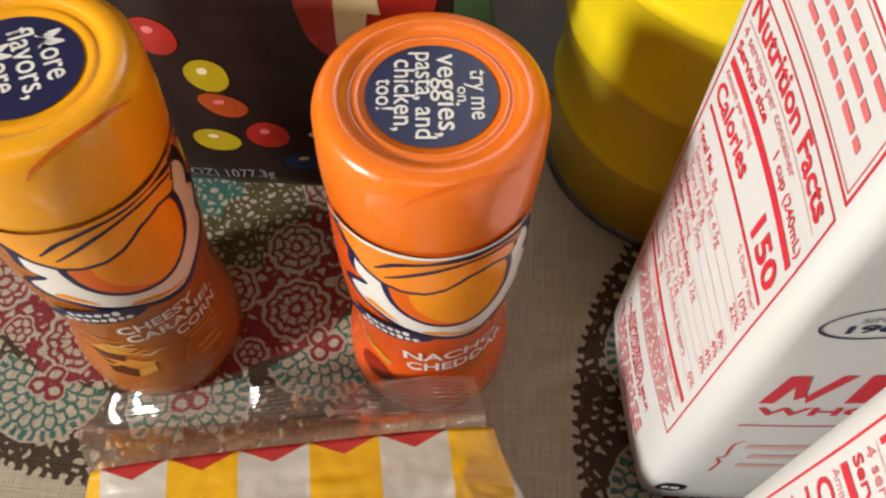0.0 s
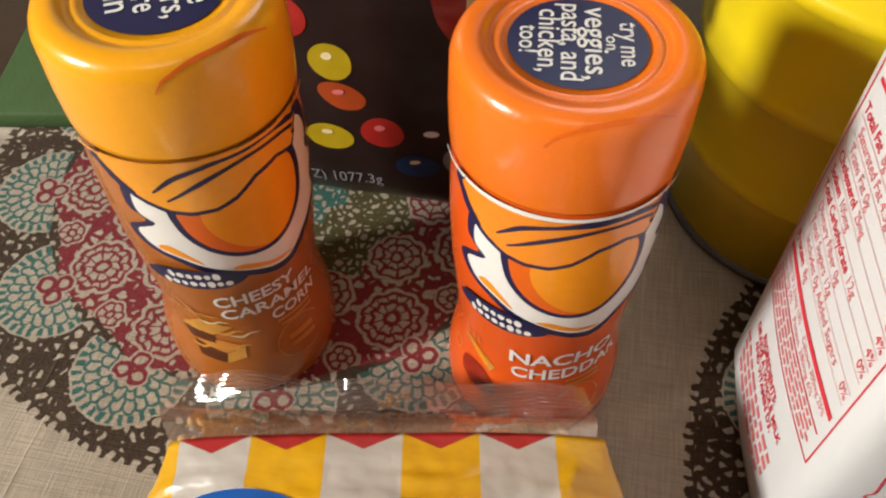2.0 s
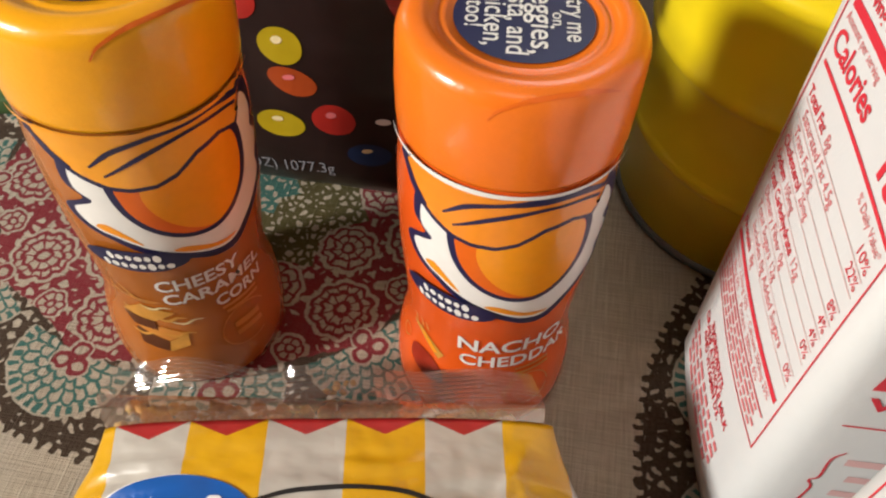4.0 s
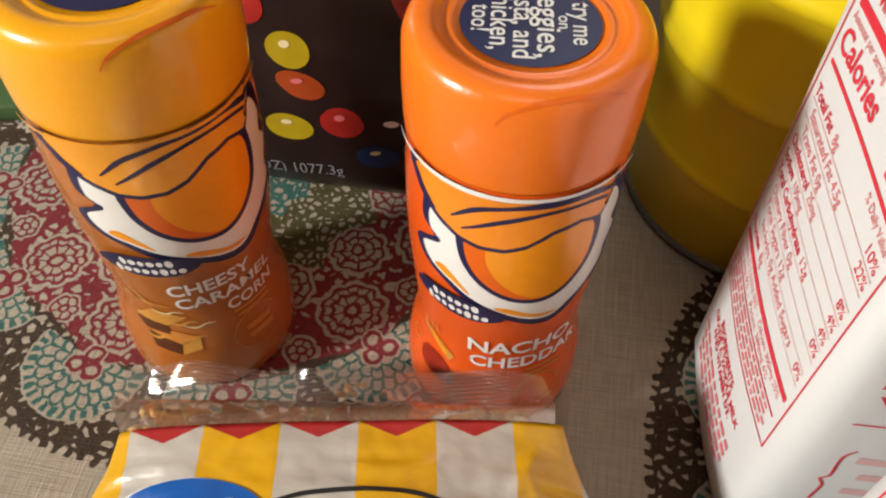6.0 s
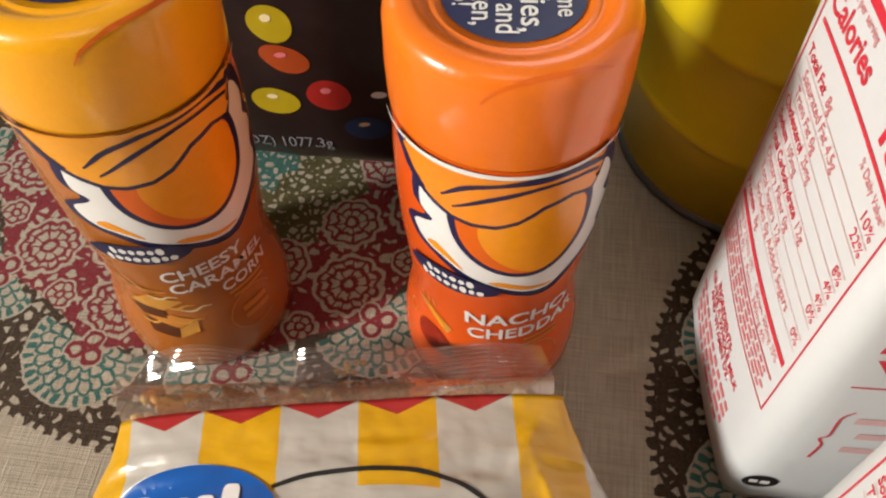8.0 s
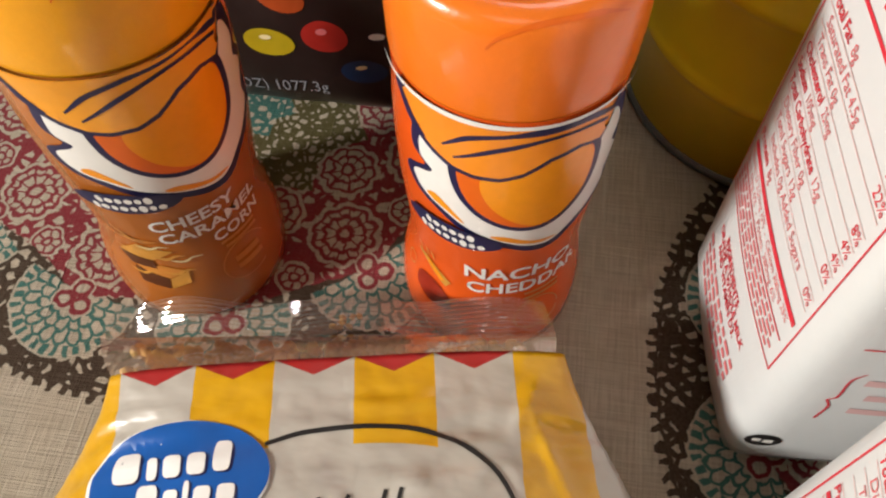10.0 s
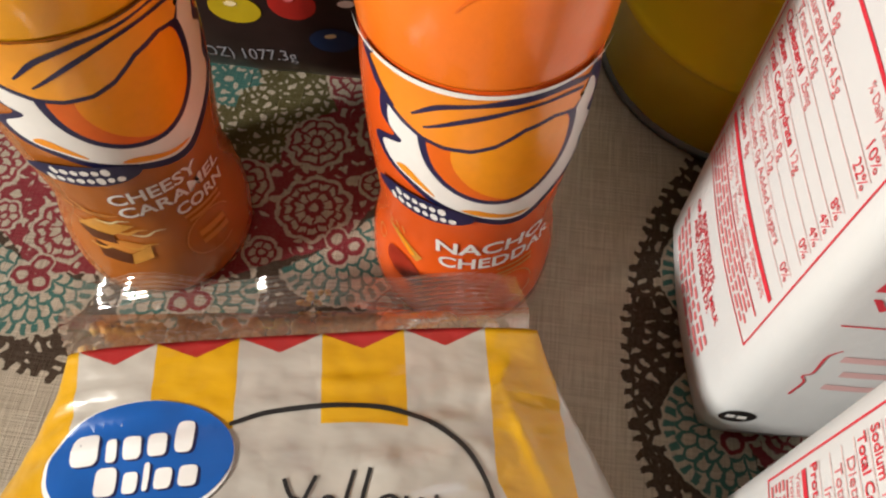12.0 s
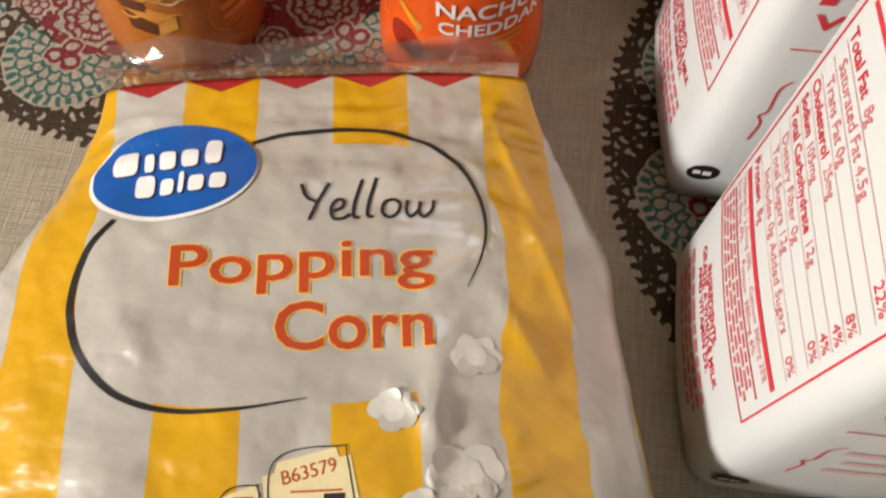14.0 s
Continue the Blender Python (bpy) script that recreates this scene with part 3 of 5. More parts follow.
def carton(m, label):
    c = thing("milk_carton", m, label, "milk carton", "milk cartons")
    body = part("body", carton_body(), CARTON, c)
    part("gable_top", gable(), CARTON, c, smooth=False)
    side = lambda name, bm, ink, lab="", lift=0.00025: part(name, laid(bm, carton_side, 0.006, lift), ink, body, lab, False)
    front = lambda name, bm, ink, lab="", lift=0.00025: part(name, laid(bm, carton_front, 0.006, lift), ink, body, lab, False)
    L, R = 0.0062, 0.0638          # the panel's edges
    side("panel_frame", frame_lines(L, 0.0505, R, 0.1635, 0.0005), RED_INK, "thin red frame")
    side("heading", lettering("Nutrition Facts", 0.0062, R - L - 0.006, at=(L + 0.0025, 0.1562), bold=0.02), RED_INK)
    side("heading_rule", rect(L + 0.0025, 0.1545, R - 0.0025, 0.1547), PINK_INK)
    side("servings_line", lettering("4 servings per container", 0.0030, 0.038, at=(L + 0.0025, 0.1506)), PINK_INK)
    side("serving_size", lettering("Serving size", 0.0032, 0.021, at=(L + 0.0025, 0.1459), bold=0.02), RED_INK)
    side("serving_amount", lettering("1 cup (240mL)", 0.0032, 0.023, at=(R - 0.0255, 0.1459), bold=0.01), RED_INK)
    side("thick_rule", rect(L + 0.0025, 0.1414, R - 0.0025, 0.1438), RED_INK)
    side("amount_note", lettering("Amount per serving", 0.0022, 0.021, at=(L + 0.0025, 0.1382)), PINK_INK)
    side("calories_word", lettering("Calories", 0.0056, 0.0245, at=(L + 0.0025, 0.1310), bold=0.02), RED_INK)
    side("calories_number", lettering("150", 0.0072, 0.0150, at=(R - 0.0180, 0.1305), bold=0.03), RED_INK)
    side("middle_rule", rect(L + 0.0025, 0.1266, R - 0.0025, 0.1277), RED_INK)
    side("daily_value_note", lettering("% Daily Value*", 0.0023, 0.016, at=(R - 0.0185, 0.1228)), PINK_INK)
    rows = [("Total Fat", "8g", "10%", 0), ("Saturated Fat 4.5g", "", "22%", 1), ("Trans Fat 0g", "", "", 1), ("Cholesterol", "25mg", "8%", 0), ("Sodium", "105mg", "4%", 0), ("Total Carbohydrate", "12g", "4%", 0), ("Dietary Fiber 0g", "", "0%", 1), ("Total Sugars 12g", "", "", 1), ("Includes 0g Added Sugars", "", "0%", 2), ("Protein", "8g", "", 0)]
    z = 0.1180
    for word, amount, pct, level in rows:
        u = L + 0.0025 + 0.003 * level
        bm = lettering(word, 0.0029, len(word) * 0.00155, at=(u, z), bold=0.015 if level == 0 else 0)
        side("table_word", bm, RED_INK if level == 0 else PINK_INK)
        if amount:
            side("table_amount", lettering(amount, 0.0029, len(amount) * 0.0016, at=(u + len(word) * 0.00155 + 0.0022, z)), PINK_INK)
        if pct:
            side("table_percentage", lettering(pct, 0.0029, len(pct) * 0.0020, at=(R - 0.003 - len(pct) * 0.0020, z), bold=0.0), RED_INK)
        if word != "Protein":
            side("hairline", rect(L + 0.0025, z - 0.00135, R - 0.0025, z - 0.0011), FAINT_INK)
        z -= 0.0050
    side("lower_thick_rule", rect(L + 0.0025, 0.0688, R - 0.0025, 0.0708), RED_INK)
    side("vitamin_line", lettering("Vitamin D 2.5mcg 10%  -  Calcium 300mg 25%", 0.0022, 0.050, at=(L + 0.0025, 0.0657)), PINK_INK)
    side("mineral_line", lettering("Iron 0mg 0%  -  Potass. 380mg 6%", 0.0022, 0.043, at=(L + 0.0025, 0.0625)), PINK_INK)
    side("lower_rule", rect(L + 0.0025, 0.0607, R - 0.003, 0.0613), RED_INK)
    rnd = random.Random(4)
    for k in range(4):
        u, bars = L + 0.002, []
        while u < R - 0.006:
            w = rnd.uniform(0.0015, 0.005)
            bars.append(rect(u, 0.0586 - k * 0.0021, min(u + w, R - 0.004), 0.0596 - k * 0.0021))
            u += w + 0.0008
        side("footnote_bar", joined(*bars), PINK_INK)["kind"] = "stuff"
    side("ingredients_word", lettering("INGREDIENTS:", 0.0030, 0.0215, at=(L + 0.015, 0.0402), bold=0.02), RED_INK)
    side("ingredients_line", lettering("GRADE A WHOLE MILK", 0.0030, 0.0385, at=(L + 0.008, 0.0364), bold=0.02), RED_INK)
    side("ingredients_line", lettering("AND VITAMIN D3.", 0.0030, 0.029, at=(L + 0.012, 0.0326), bold=0.02), RED_INK)
    for k in range(4):
        u, bars = L + 0.004 + k * 0.001, []
        while u < R - 0.012:
            w = rnd.uniform(0.002, 0.006)
            bars.append(rect(u, 0.0262 - k * 0.0038, min(u + w, R - 0.010), 0.0282 - k * 0.0038))
            u += w + 0.0012
        side("small_print_bar", joined(*bars), PINK_INK)["kind"] = "stuff"
    side("upper_frame", frame_lines(L, 0.1675, R, 0.191, 0.0006), RED_INK)
    for k in range(3):
        u, bars = L + 0.004, []
        while u < R - 0.007:
            w = rnd.uniform(0.0022, 0.0062)
            bars.append(rect(u, 0.1842 - k * 0.0050, min(u + w, R - 0.004), 0.1860 - k * 0.0050))
            u += w + 0.0011
        side("upper_print_bar", joined(*bars), PINK_INK)["kind"] = "stuff"
    side("upper_inner_frame", frame_lines(L + 0.0015, 0.1690, R - 0.0015, 0.1895, 0.0003), PINK_INK)
    # the front: a ring mark, a red band of shapes, a rule, a curly line and the maker's seal
    front("ring_mark", stroke([(u, v, 0.0006) for u, v in ellipse(0.0205, 0.1340, 0.0125, 0.0062, 0, 33)], 66), NAVY_INK)
    front("ring_mark_word", lettering("1961", 0.0030, 0.0130, at=(0.0140, 0.1306), bold=0.03), NAVY_INK)
    front("ring_mark_word", lettering("SINCE", 0.0019, 0.0100, at=(0.0155, 0.1347)), GREY_INK)
    front("ring_mark_star", outline([(0.0205 + (0.0017 if k % 2 == 0 else 0.0007) * math.sin(k * math.pi / 5), 0.1383 + (0.0017 if k % 2 == 0 else 0.0007) * math.cos(k * math.pi / 5)) for k in range(10)]), CREAM_INK)
    front("red_wordmark", joined(outline([(0.009, 0.094), (0.0125, 0.094), (0.015, 0.110), (0.011, 0.110)]), outline([(0.0125, 0.110), (0.0155, 0.110), (0.0185, 0.098), (0.0165, 0.096)]), outline([(0.0185, 0.098), (0.0225, 0.110), (0.026, 0.110), (0.020, 0.094)]), rect(0.029, 0.094, 0.048, 0.110), rect(0.050, 0.094, 0.068, 0.110)), RED_INK)
    front("red_caption", lettering("WHOLE", 0.0048, 0.042, at=(0.010, 0.0862), bold=0.02), RED_INK)
    front("red_rule", rect(0.009, 0.0785, 0.070, 0.0791), RED_INK)
    front("curly_line", stroke([(0.0125, 0.040, 0.0007), (0.013, 0.048, 0.0006), (0.0115, 0.0515, 0.0006), (0.0130, 0.054, 0.0006), (0.0125, 0.063, 0.0006), (0.0145, 0.067, 0.0004)], 30), RED_INK)
    for bm in (rect(0.016, 0.061, 0.064, 0.064), rect(0.019, 0.053, 0.061, 0.056), rect(0.018, 0.045, 0.062, 0.048)):
        front("caption_bar", bm, FAINT_INK)
    front("seal", outline(ellipse(0.0065, 0.0195, 0.0048, 0.0042)), BLACK_INK, "black oval seal")
    front("seal_bar", rect(0.0035, 0.0187, 0.0058, 0.0208), WHITE_INK, "", 0.0004)
    front("seal_bar", rect(0.0065, 0.0183, 0.0090, 0.0206), WHITE_INK, "", 0.0004)
    return c


carton(pose(0.1178, -0.0212, 0.0, 0, 0, 5.4), "white milk carton with red nutrition print, standing upright")
carton(pose(0.1262, -0.1103, 0.0, 0, 0, 4.1), "white milk carton beside another, red nutrition print")

# ---- yellow canister ----
TX, TY, TR, TH = 0.1468, 0.0948, 0.0570, 0.19


def canister():
    c = thing("yellow_canister", pose(TX, TY, 0.0), "glossy yellow metal canister with ridges and grey rim", "canister")
    prof = [(TR - 0.004, 0.003), (TR - 0.001, 0.0036)]
    for k in range(1, 5):
        z = 0.037 * k
        prof += [(TR - 0.001, z - 0.004), (TR - 0.0002, z - 0.0022), (TR + 0.0006, z), (TR - 0.0002, z + 0.0022), (TR - 0.001, z + 0.004)]
    prof += [(TR - 0.001, TH - 0.006), (TR - 0.004, TH)]
    part("body", lathe(prof, 128), TIN, c)
    part("base_rim", lathe([(TR - 0.002, 0.0), (TR + 0.0001, 0.0006), (TR + 0.0006, 0.0016), (TR + 0.0002, 0.0030), (TR - 0.003, 0.0042)], 128), TIN_RIM, c, "grey metal base rim")
    part("lid", lathe([(TR - 0.004, TH), (TR + 0.0015, TH + 0.0005), (TR + 0.002, TH + 0.010), (TR - 0.001, TH + 0.012), (TR - 0.004, TH + 0.009)], 128), TIN, c)
    return c


can = canister()


def canister_wall(u, v, lift):
    a = u / TR + math.pi
    return ((TR - 0.001 + lift) * math.cos(a), (TR - 0.001 + lift) * math.sin(a), v)


for k, w in enumerate((0.010, 0.013, 0.008)):
    part("print_bar", laid(rect(-0.004 + k * 0.004, 0.128 - k * 0.001, -0.0028 + k * 0.004, 0.128 + w), canister_wall, 0.004, 0.0015), BLACK_INK, can, "small black print")
part("side_seam", laid(rect(0.083, 0.006, 0.0845, TH - 0.008), canister_wall, 0.004, 0.0012), TIN, can, "vertical welded seam")

# ---- seasoning shakers ----
PROFILE = [(0.0215, 0.0), (0.0252, 0.0006), (0.0266, 0.003), (0.0271, 0.010), (0.0269, 0.018), (0.0260, 0.025), (0.0247, 0.031), (0.0240, 0.037), (0.0241, 0.043), (0.0251, 0.055), (0.0263, 0.068), (0.0269, 0.082), (0.0270, 0.094), (0.0267, 0.101), (0.0266, 0.1045), (0.0269, 0.1075), (0.0270, 0.1110), (0.0255, 0.1130)]


def radius_at(h):
    for (r0, z0), (r1, z1) in zip(PROFILE, PROFILE[1:]):
        if z0 <= h <= z1:
            return r0 + (r1 - r0) * (h - z0) / (z1 - z0)
    return PROFILE[-1][0] if h > 0.1 else PROFILE[0][0]


def sleeve(u, v, lift):
    """u: arc to the reader's right of the label's middle, v: height."""
    a = u / 0.0275 - math.pi / 2
    r = radius_at(v) + lift
    return (r * math.cos(a), r * math.sin(a), v)


CAP_TOP = 0.1368


def cap_mesh():
    r, t = 0.0272, CAP_TOP
    prof = [(r - 0.0006, 0.1104), (r - 0.0001, 0.1107), (r, 0.1114), (r + 0.0003, 0.120), (r + 0.0001, t - 0.0049), (r - 0.0003, t - 0.0033), (r - 0.0010, t - 0.0018), (r - 0.0020, t - 0.0008), (r - 0.0034, t - 0.0002), (r - 0.0050, t), (0.0205, t - 0.0001), (0.0199, t - 0.0009), (0.0188, t - 0.0014), (0.0178, t - 0.0015), (0.0172, t - 0.0010), (0.0164, t - 0.0017)]
    bm = lathe(prof, 96)
    return bm


def shaker(m, label, cap_ink, body_ink, rim_ink, top_words, names, top_turn):
    s = thing("seasoning_shaker", m, label, "seasoning shaker", "seasoning shakers")
    body = part("body", lathe(PROFILE), body_ink, s)
    cap = part("cap", cap_mesh(), cap_ink, s, "glossy plastic flip cap")
    edge = ((0.12, 0.0275), (0.1319, 0.0273), (0.1335, 0.0269), (0.1350, 0.0262), (0.1360, 0.0252), (0.1366, 0.0238))
    seam_r = lambda v: float(np.interp(v, [e[0] for e in edge], [e[1] for e in edge])) + 0.00014
    for name, dv, w, ink in (("flap_seam", 0.0, 0.00075, SHADE_ORANGE), ("flap_lip", 0.0006, 0.0004, cap_ink)):
        part(name, laid(stroke([(-0.0040, 0.1300 + dv, 0.0003), (-0.0018, 0.1330 + dv, w), (0.004, 0.1352 + dv, w), (0.0115, 0.1357 + dv, w), (0.019, 0.1352 + dv, w), (0.0245, 0.1334 + dv, 0.0003)], 36), lambda u, v, l: (seam_r(v) * math.cos(u / 0.0275 - math.pi / 2), seam_r(v) * math.sin(u / 0.0275 - math.pi / 2), v + 0.0001), 0.002, 0), ink, cap)
    part("label_rim", laid(stroke([(-0.034, 0.1096, 0.0007), (-0.010, 0.1097, 0.0015), (0.004, 0.1097, 0.0012), (0.020, 0.1098, 0.0010), (0.036, 0.1098, 0.0004)], 40), sleeve, 0.003, 0.00092), rim_ink, body)
    top = lambda u, v, l: (u, v, CAP_TOP - 0.0016 + l)
    sticker = part("sticker", laid(outline(ellipse(0, 0, 0.0150, 0.0150, 0, 64)), top, 0.05, 0.0002), NAVY_INK, cap, "round navy sticker", False)
    for words, h, w, off in top_words:
        a = radians(top_turn)
        dirn, up = (math.cos(a), math.sin(a)), (-math.sin(a), math.cos(a))
        at = (dirn[0] * -w / 2 + up[0] * off, dirn[1] * -w / 2 + up[1] * off)
        part("sticker_word", laid(lettering(words, h * 1.12, w * 1.12, top_turn, (at[0] * 1.0 - dirn[0] * w * 0.06, at[1] - dirn[1] * w * 0.06), 0.008), top, 0.05, 0.0004), WHITE_INK, sticker, "", False)
    lay = lambda name, bm, ink, lift, lab="", rise=0.0: part(name, laid(bm, lambda u, v, l: sleeve(u, min(v + rise, 0.1106), l), 0.003, lift), ink, body, lab)
    names(lay)
    return s


def emblem(lay_at, visor_ink, deep, rise):
    lay = lambda name, bm, ink, lift, lab="": lay_at(name, bm, ink, lift, lab, rise)
    """A plain badge: white splash, round orange patch and a striped orange band above."""
    D = 0.00048
    deg = lambda pts: [(a * D, h) for a, h in pts]
    splash = [(-36, 0.0990), (-40, 0.0905), (-32, 0.0868), (-44.5, 0.0828), (-43, 0.0788), (-36, 0.0757), (-26, 0.0734), (-15, 0.0700), (-2, 0.0668), (11, 0.0638), (24, 0.0612), (36, 0.0612), (48, 0.0660), (60, 0.0705), (68, 0.0745), (66, 0.0800), (73, 0.0860), (66, 0.0905), (70, 0.0960), (60, 0.1030), (30, 0.1000), (-5, 0.0970)]
    grow = lambda pts, k: [(a + (a - 12) * k, h + (h - 0.083) * k * 1.3) for a, h in pts]
    lay("navy_edge", outline(ring_path(deg(grow(splash, 0.11)), 110)), NAVY_INK, 0.00025)
    white = lay("white_splash", outline(ring_path(deg(splash), 110)), PEARL, 0.00035)
    lay("golden_edge", outline(ring_path(deg([(-33, 0.0962), (-26, 0.0930), (-22, 0.0935), (-24, 0.0965)]), 25)), GLOW_ORANGE, 0.00042)
    lay("golden_edge", outline(ring_path(deg([(-36, 0.0768), (-24, 0.0738), (-14, 0.0708), (-20, 0.0745), (-30, 0.0785)]), 25)), GLOW_ORANGE, 0.00042)
    lay("golden_edge", outline(ring_path(deg([(0, 0.0672), (12, 0.0644), (28, 0.0620), (38, 0.0630), (24, 0.0640), (8, 0.0676)]), 25)), GLOW_ORANGE, 0.00042)
    disc = [(-19, 0.0945), (-18, 0.0862), (-11, 0.0796), (-1, 0.0750), (12, 0.0720), (26, 0.0714), (38, 0.0745), (48, 0.0815), (51, 0.0905), (46, 0.0985), (20, 0.1000), (-4, 0.0975)]
    gd = lambda k: [(16 + (a - 16) * k, 0.0858 + (h - 0.0858) * k) for a, h in disc]
    lay("round_patch_edge", outline(ring_path(deg(gd(1.085)), 72)), NAVY_INK, 0.00048)
    lay("round_patch_shade", outline(ring_path(deg(gd(0.96)), 72)), deep, 0.00056)
    lay("round_patch", outline(ring_path(deg([(-6, 0.0930), (-6, 0.0862), (2, 0.0790), (15, 0.0738), (26, 0.0724), (37, 0.0752), (46, 0.0818), (49, 0.0905), (44, 0.0980), (20, 0.0995), (2, 0.0968)]), 70)), GLOW_ORANGE, 0.00064)
    band = [(-52, 0.1104), (-55, 0.1071), (-47.5, 0.1020), (-40, 0.0990), (-30, 0.0960), (-20, 0.0936), (-10, 0.0926), (2, 0.0928), (12, 0.0946), (24, 0.0986), (38, 0.1000), (50, 0.0982), (54, 0.0998), (50, 0.1036), (58, 0.1045), (62, 0.1094), (30, 0.1100), (0, 0.1100), (-28, 0.1102)]
    lay("band_edge", outline(deg([(a * 1.03, h - (0.0014 if 1 <= i <= 11 else 0)) for i, (a, h) in enumerate(band)])), NAVY_INK, 0.00072)
    lay("band", outline(deg(band)), visor_ink, 0.0008)
    for keys in ([(-26, 0.0992, 0.0004), (-13, 0.1043, 0.0011), (4, 0.1070, 0.0010), (22, 0.1082, 0.0018), (39, 0.1084, 0.0017), (56, 0.1058, 0.0012)], [(-20, 0.0966, 0.0004), (-2, 0.1016, 0.0010), (15, 0.1044, 0.0009), (28, 0.1052, 0.0008), (43, 0.1048, 0.0008), (54, 0.1032, 0.0007)], [(55, 0.1052, 0.0012), (58, 0.1082, 0.0012), (57, 0.1104, 0.0010)], [(-50, 0.1104, 0.0022), (-53, 0.1070, 0.0018), (-46, 0.1022, 0.0011), (-36, 0.0978, 0.0010)]):
        lay("navy_stroke", stroke([(a * D, h, w * 1.4) for a, h, w in keys], 40), NAVY_INK, 0.0009)
    lay("name_plaque", outline(ellipse(-22 * D, 0.0640, 0.0140, 0.0046, -3, 40)), NAVY_INK, 0.00096)
    for row, (u0, h0, n) in enumerate(((-0.0168, 0.0660, 6), (-0.0188, 0.0624, 8))):
        for i in range(n):
            tall = 0.0014 if i in (0, 5) else 0.0010
            lay("plaque_bar", outline(ellipse(u0 + i * 0.0024, h0 - i * 0.00010, 0.00085 + 0.0002 * (i % 2), tall * 1.15, 8, 14)), PEARL, 0.00104)


def caramel_words(lay):
    emblem(lay, AMBER_VISOR, SHADE_ORANGE, 0.0012)
    lay("flavour_word", lettering("CHEESY", 0.0052, 0.0265, 2, (-0.0090, 0.0492), 0.02), WHITE_INK, 0.0004)
    lay("flavour_word", lettering("CARAMEL", 0.0050, 0.0350, 2, (-0.0082, 0.0424), 0.02), WHITE_INK, 0.0004)
    lay("flavour_word", lettering("CORN", 0.0046, 0.0190, 0, (0.0072, 0.0364), 0.02), WHITE_INK, 0.0004)
    # glossy caramels, drips and a round stamp
    for pts, ink in (([(-0.0252, 0.0352), (-0.0168, 0.0412), (-0.0062, 0.0378), (-0.0135, 0.0338)], CARAMEL_LIGHT), ([(-0.0252, 0.0350), (-0.0137, 0.0336), (-0.0130, 0.0300), (-0.0215, 0.0305)], CARAMEL_DARK),
                     ([(-0.0205, 0.0300), (-0.0115, 0.0315), (-0.0040, 0.0290), (-0.0100, 0.0262)], CARAMEL_GOLD), ([(-0.0205, 0.0298), (-0.0101, 0.0260), (-0.0108, 0.0215), (-0.0190, 0.0235)], CARAMEL_DARK),
                     ([(-0.0099, 0.0260), (-0.0040, 0.0288), (-0.0042, 0.0240), (-0.0105, 0.0214)], CARAMEL_LIGHT), ([(-0.0245, 0.0452), (-0.0150, 0.0420), (-0.0090, 0.0432), (-0.0160, 0.0444)], CARAMEL_GOLD)):
        lay("caramel_block", outline(pts), ink, 0.0003)
    for a, h, w in ((-0.021, 0.0370, 0.0010), (-0.013, 0.0395, 0.0008), (-0.009, 0.0345, 0.0012), (-0.018, 0.0275, 0.0010), (-0.004, 0.0330, 0.0008), (-0.0075, 0.0280, 0.0010)):
        lay("caramel_drip", stroke([(a - 0.004, h + 0.001, 0.0002), (a, h, w), (a + 0.003, h + 0.0012, w * 0.7), (a + 0.006, h + 0.0008, 0.0002)], 14), CREAM_INK if w < 0.0010 else CARAMEL_LIGHT, 0.00036)
    for k in range(3):
        lay("golden_fleck", stroke([(-0.030 + k * 0.004, 0.0490 + k * 0.0008, 0.0002), (-0.0270 + k * 0.004, 0.0460, 0.0007), (-0.0245 + k * 0.004, 0.0440, 0.0002)], 8), CARAMEL_LIGHT, 0.0004)
    lay("round_stamp", stroke([(u, v, 0.0004) for u, v in ellipse(0.0150, 0.0240, 0.0090, 0.0078, 0, 25)[2:22]], 50), CARAMEL_GOLD, 0.0004)
    for k in range(2):
        lay("small_print_bar", rect(0.0105, 0.0215 + k * 0.0034, 0.0200, 0.0235 + k * 0.0034), CARAMEL_GOLD, 0.0004)
    for k in range(2):
        lay("small_print_bar", rect(0.0085 + k * 0.001, 0.0342 - k * 0.0022, 0.0225, 0.0353 - k * 0.0022), CARAMEL_GOLD, 0.0004)


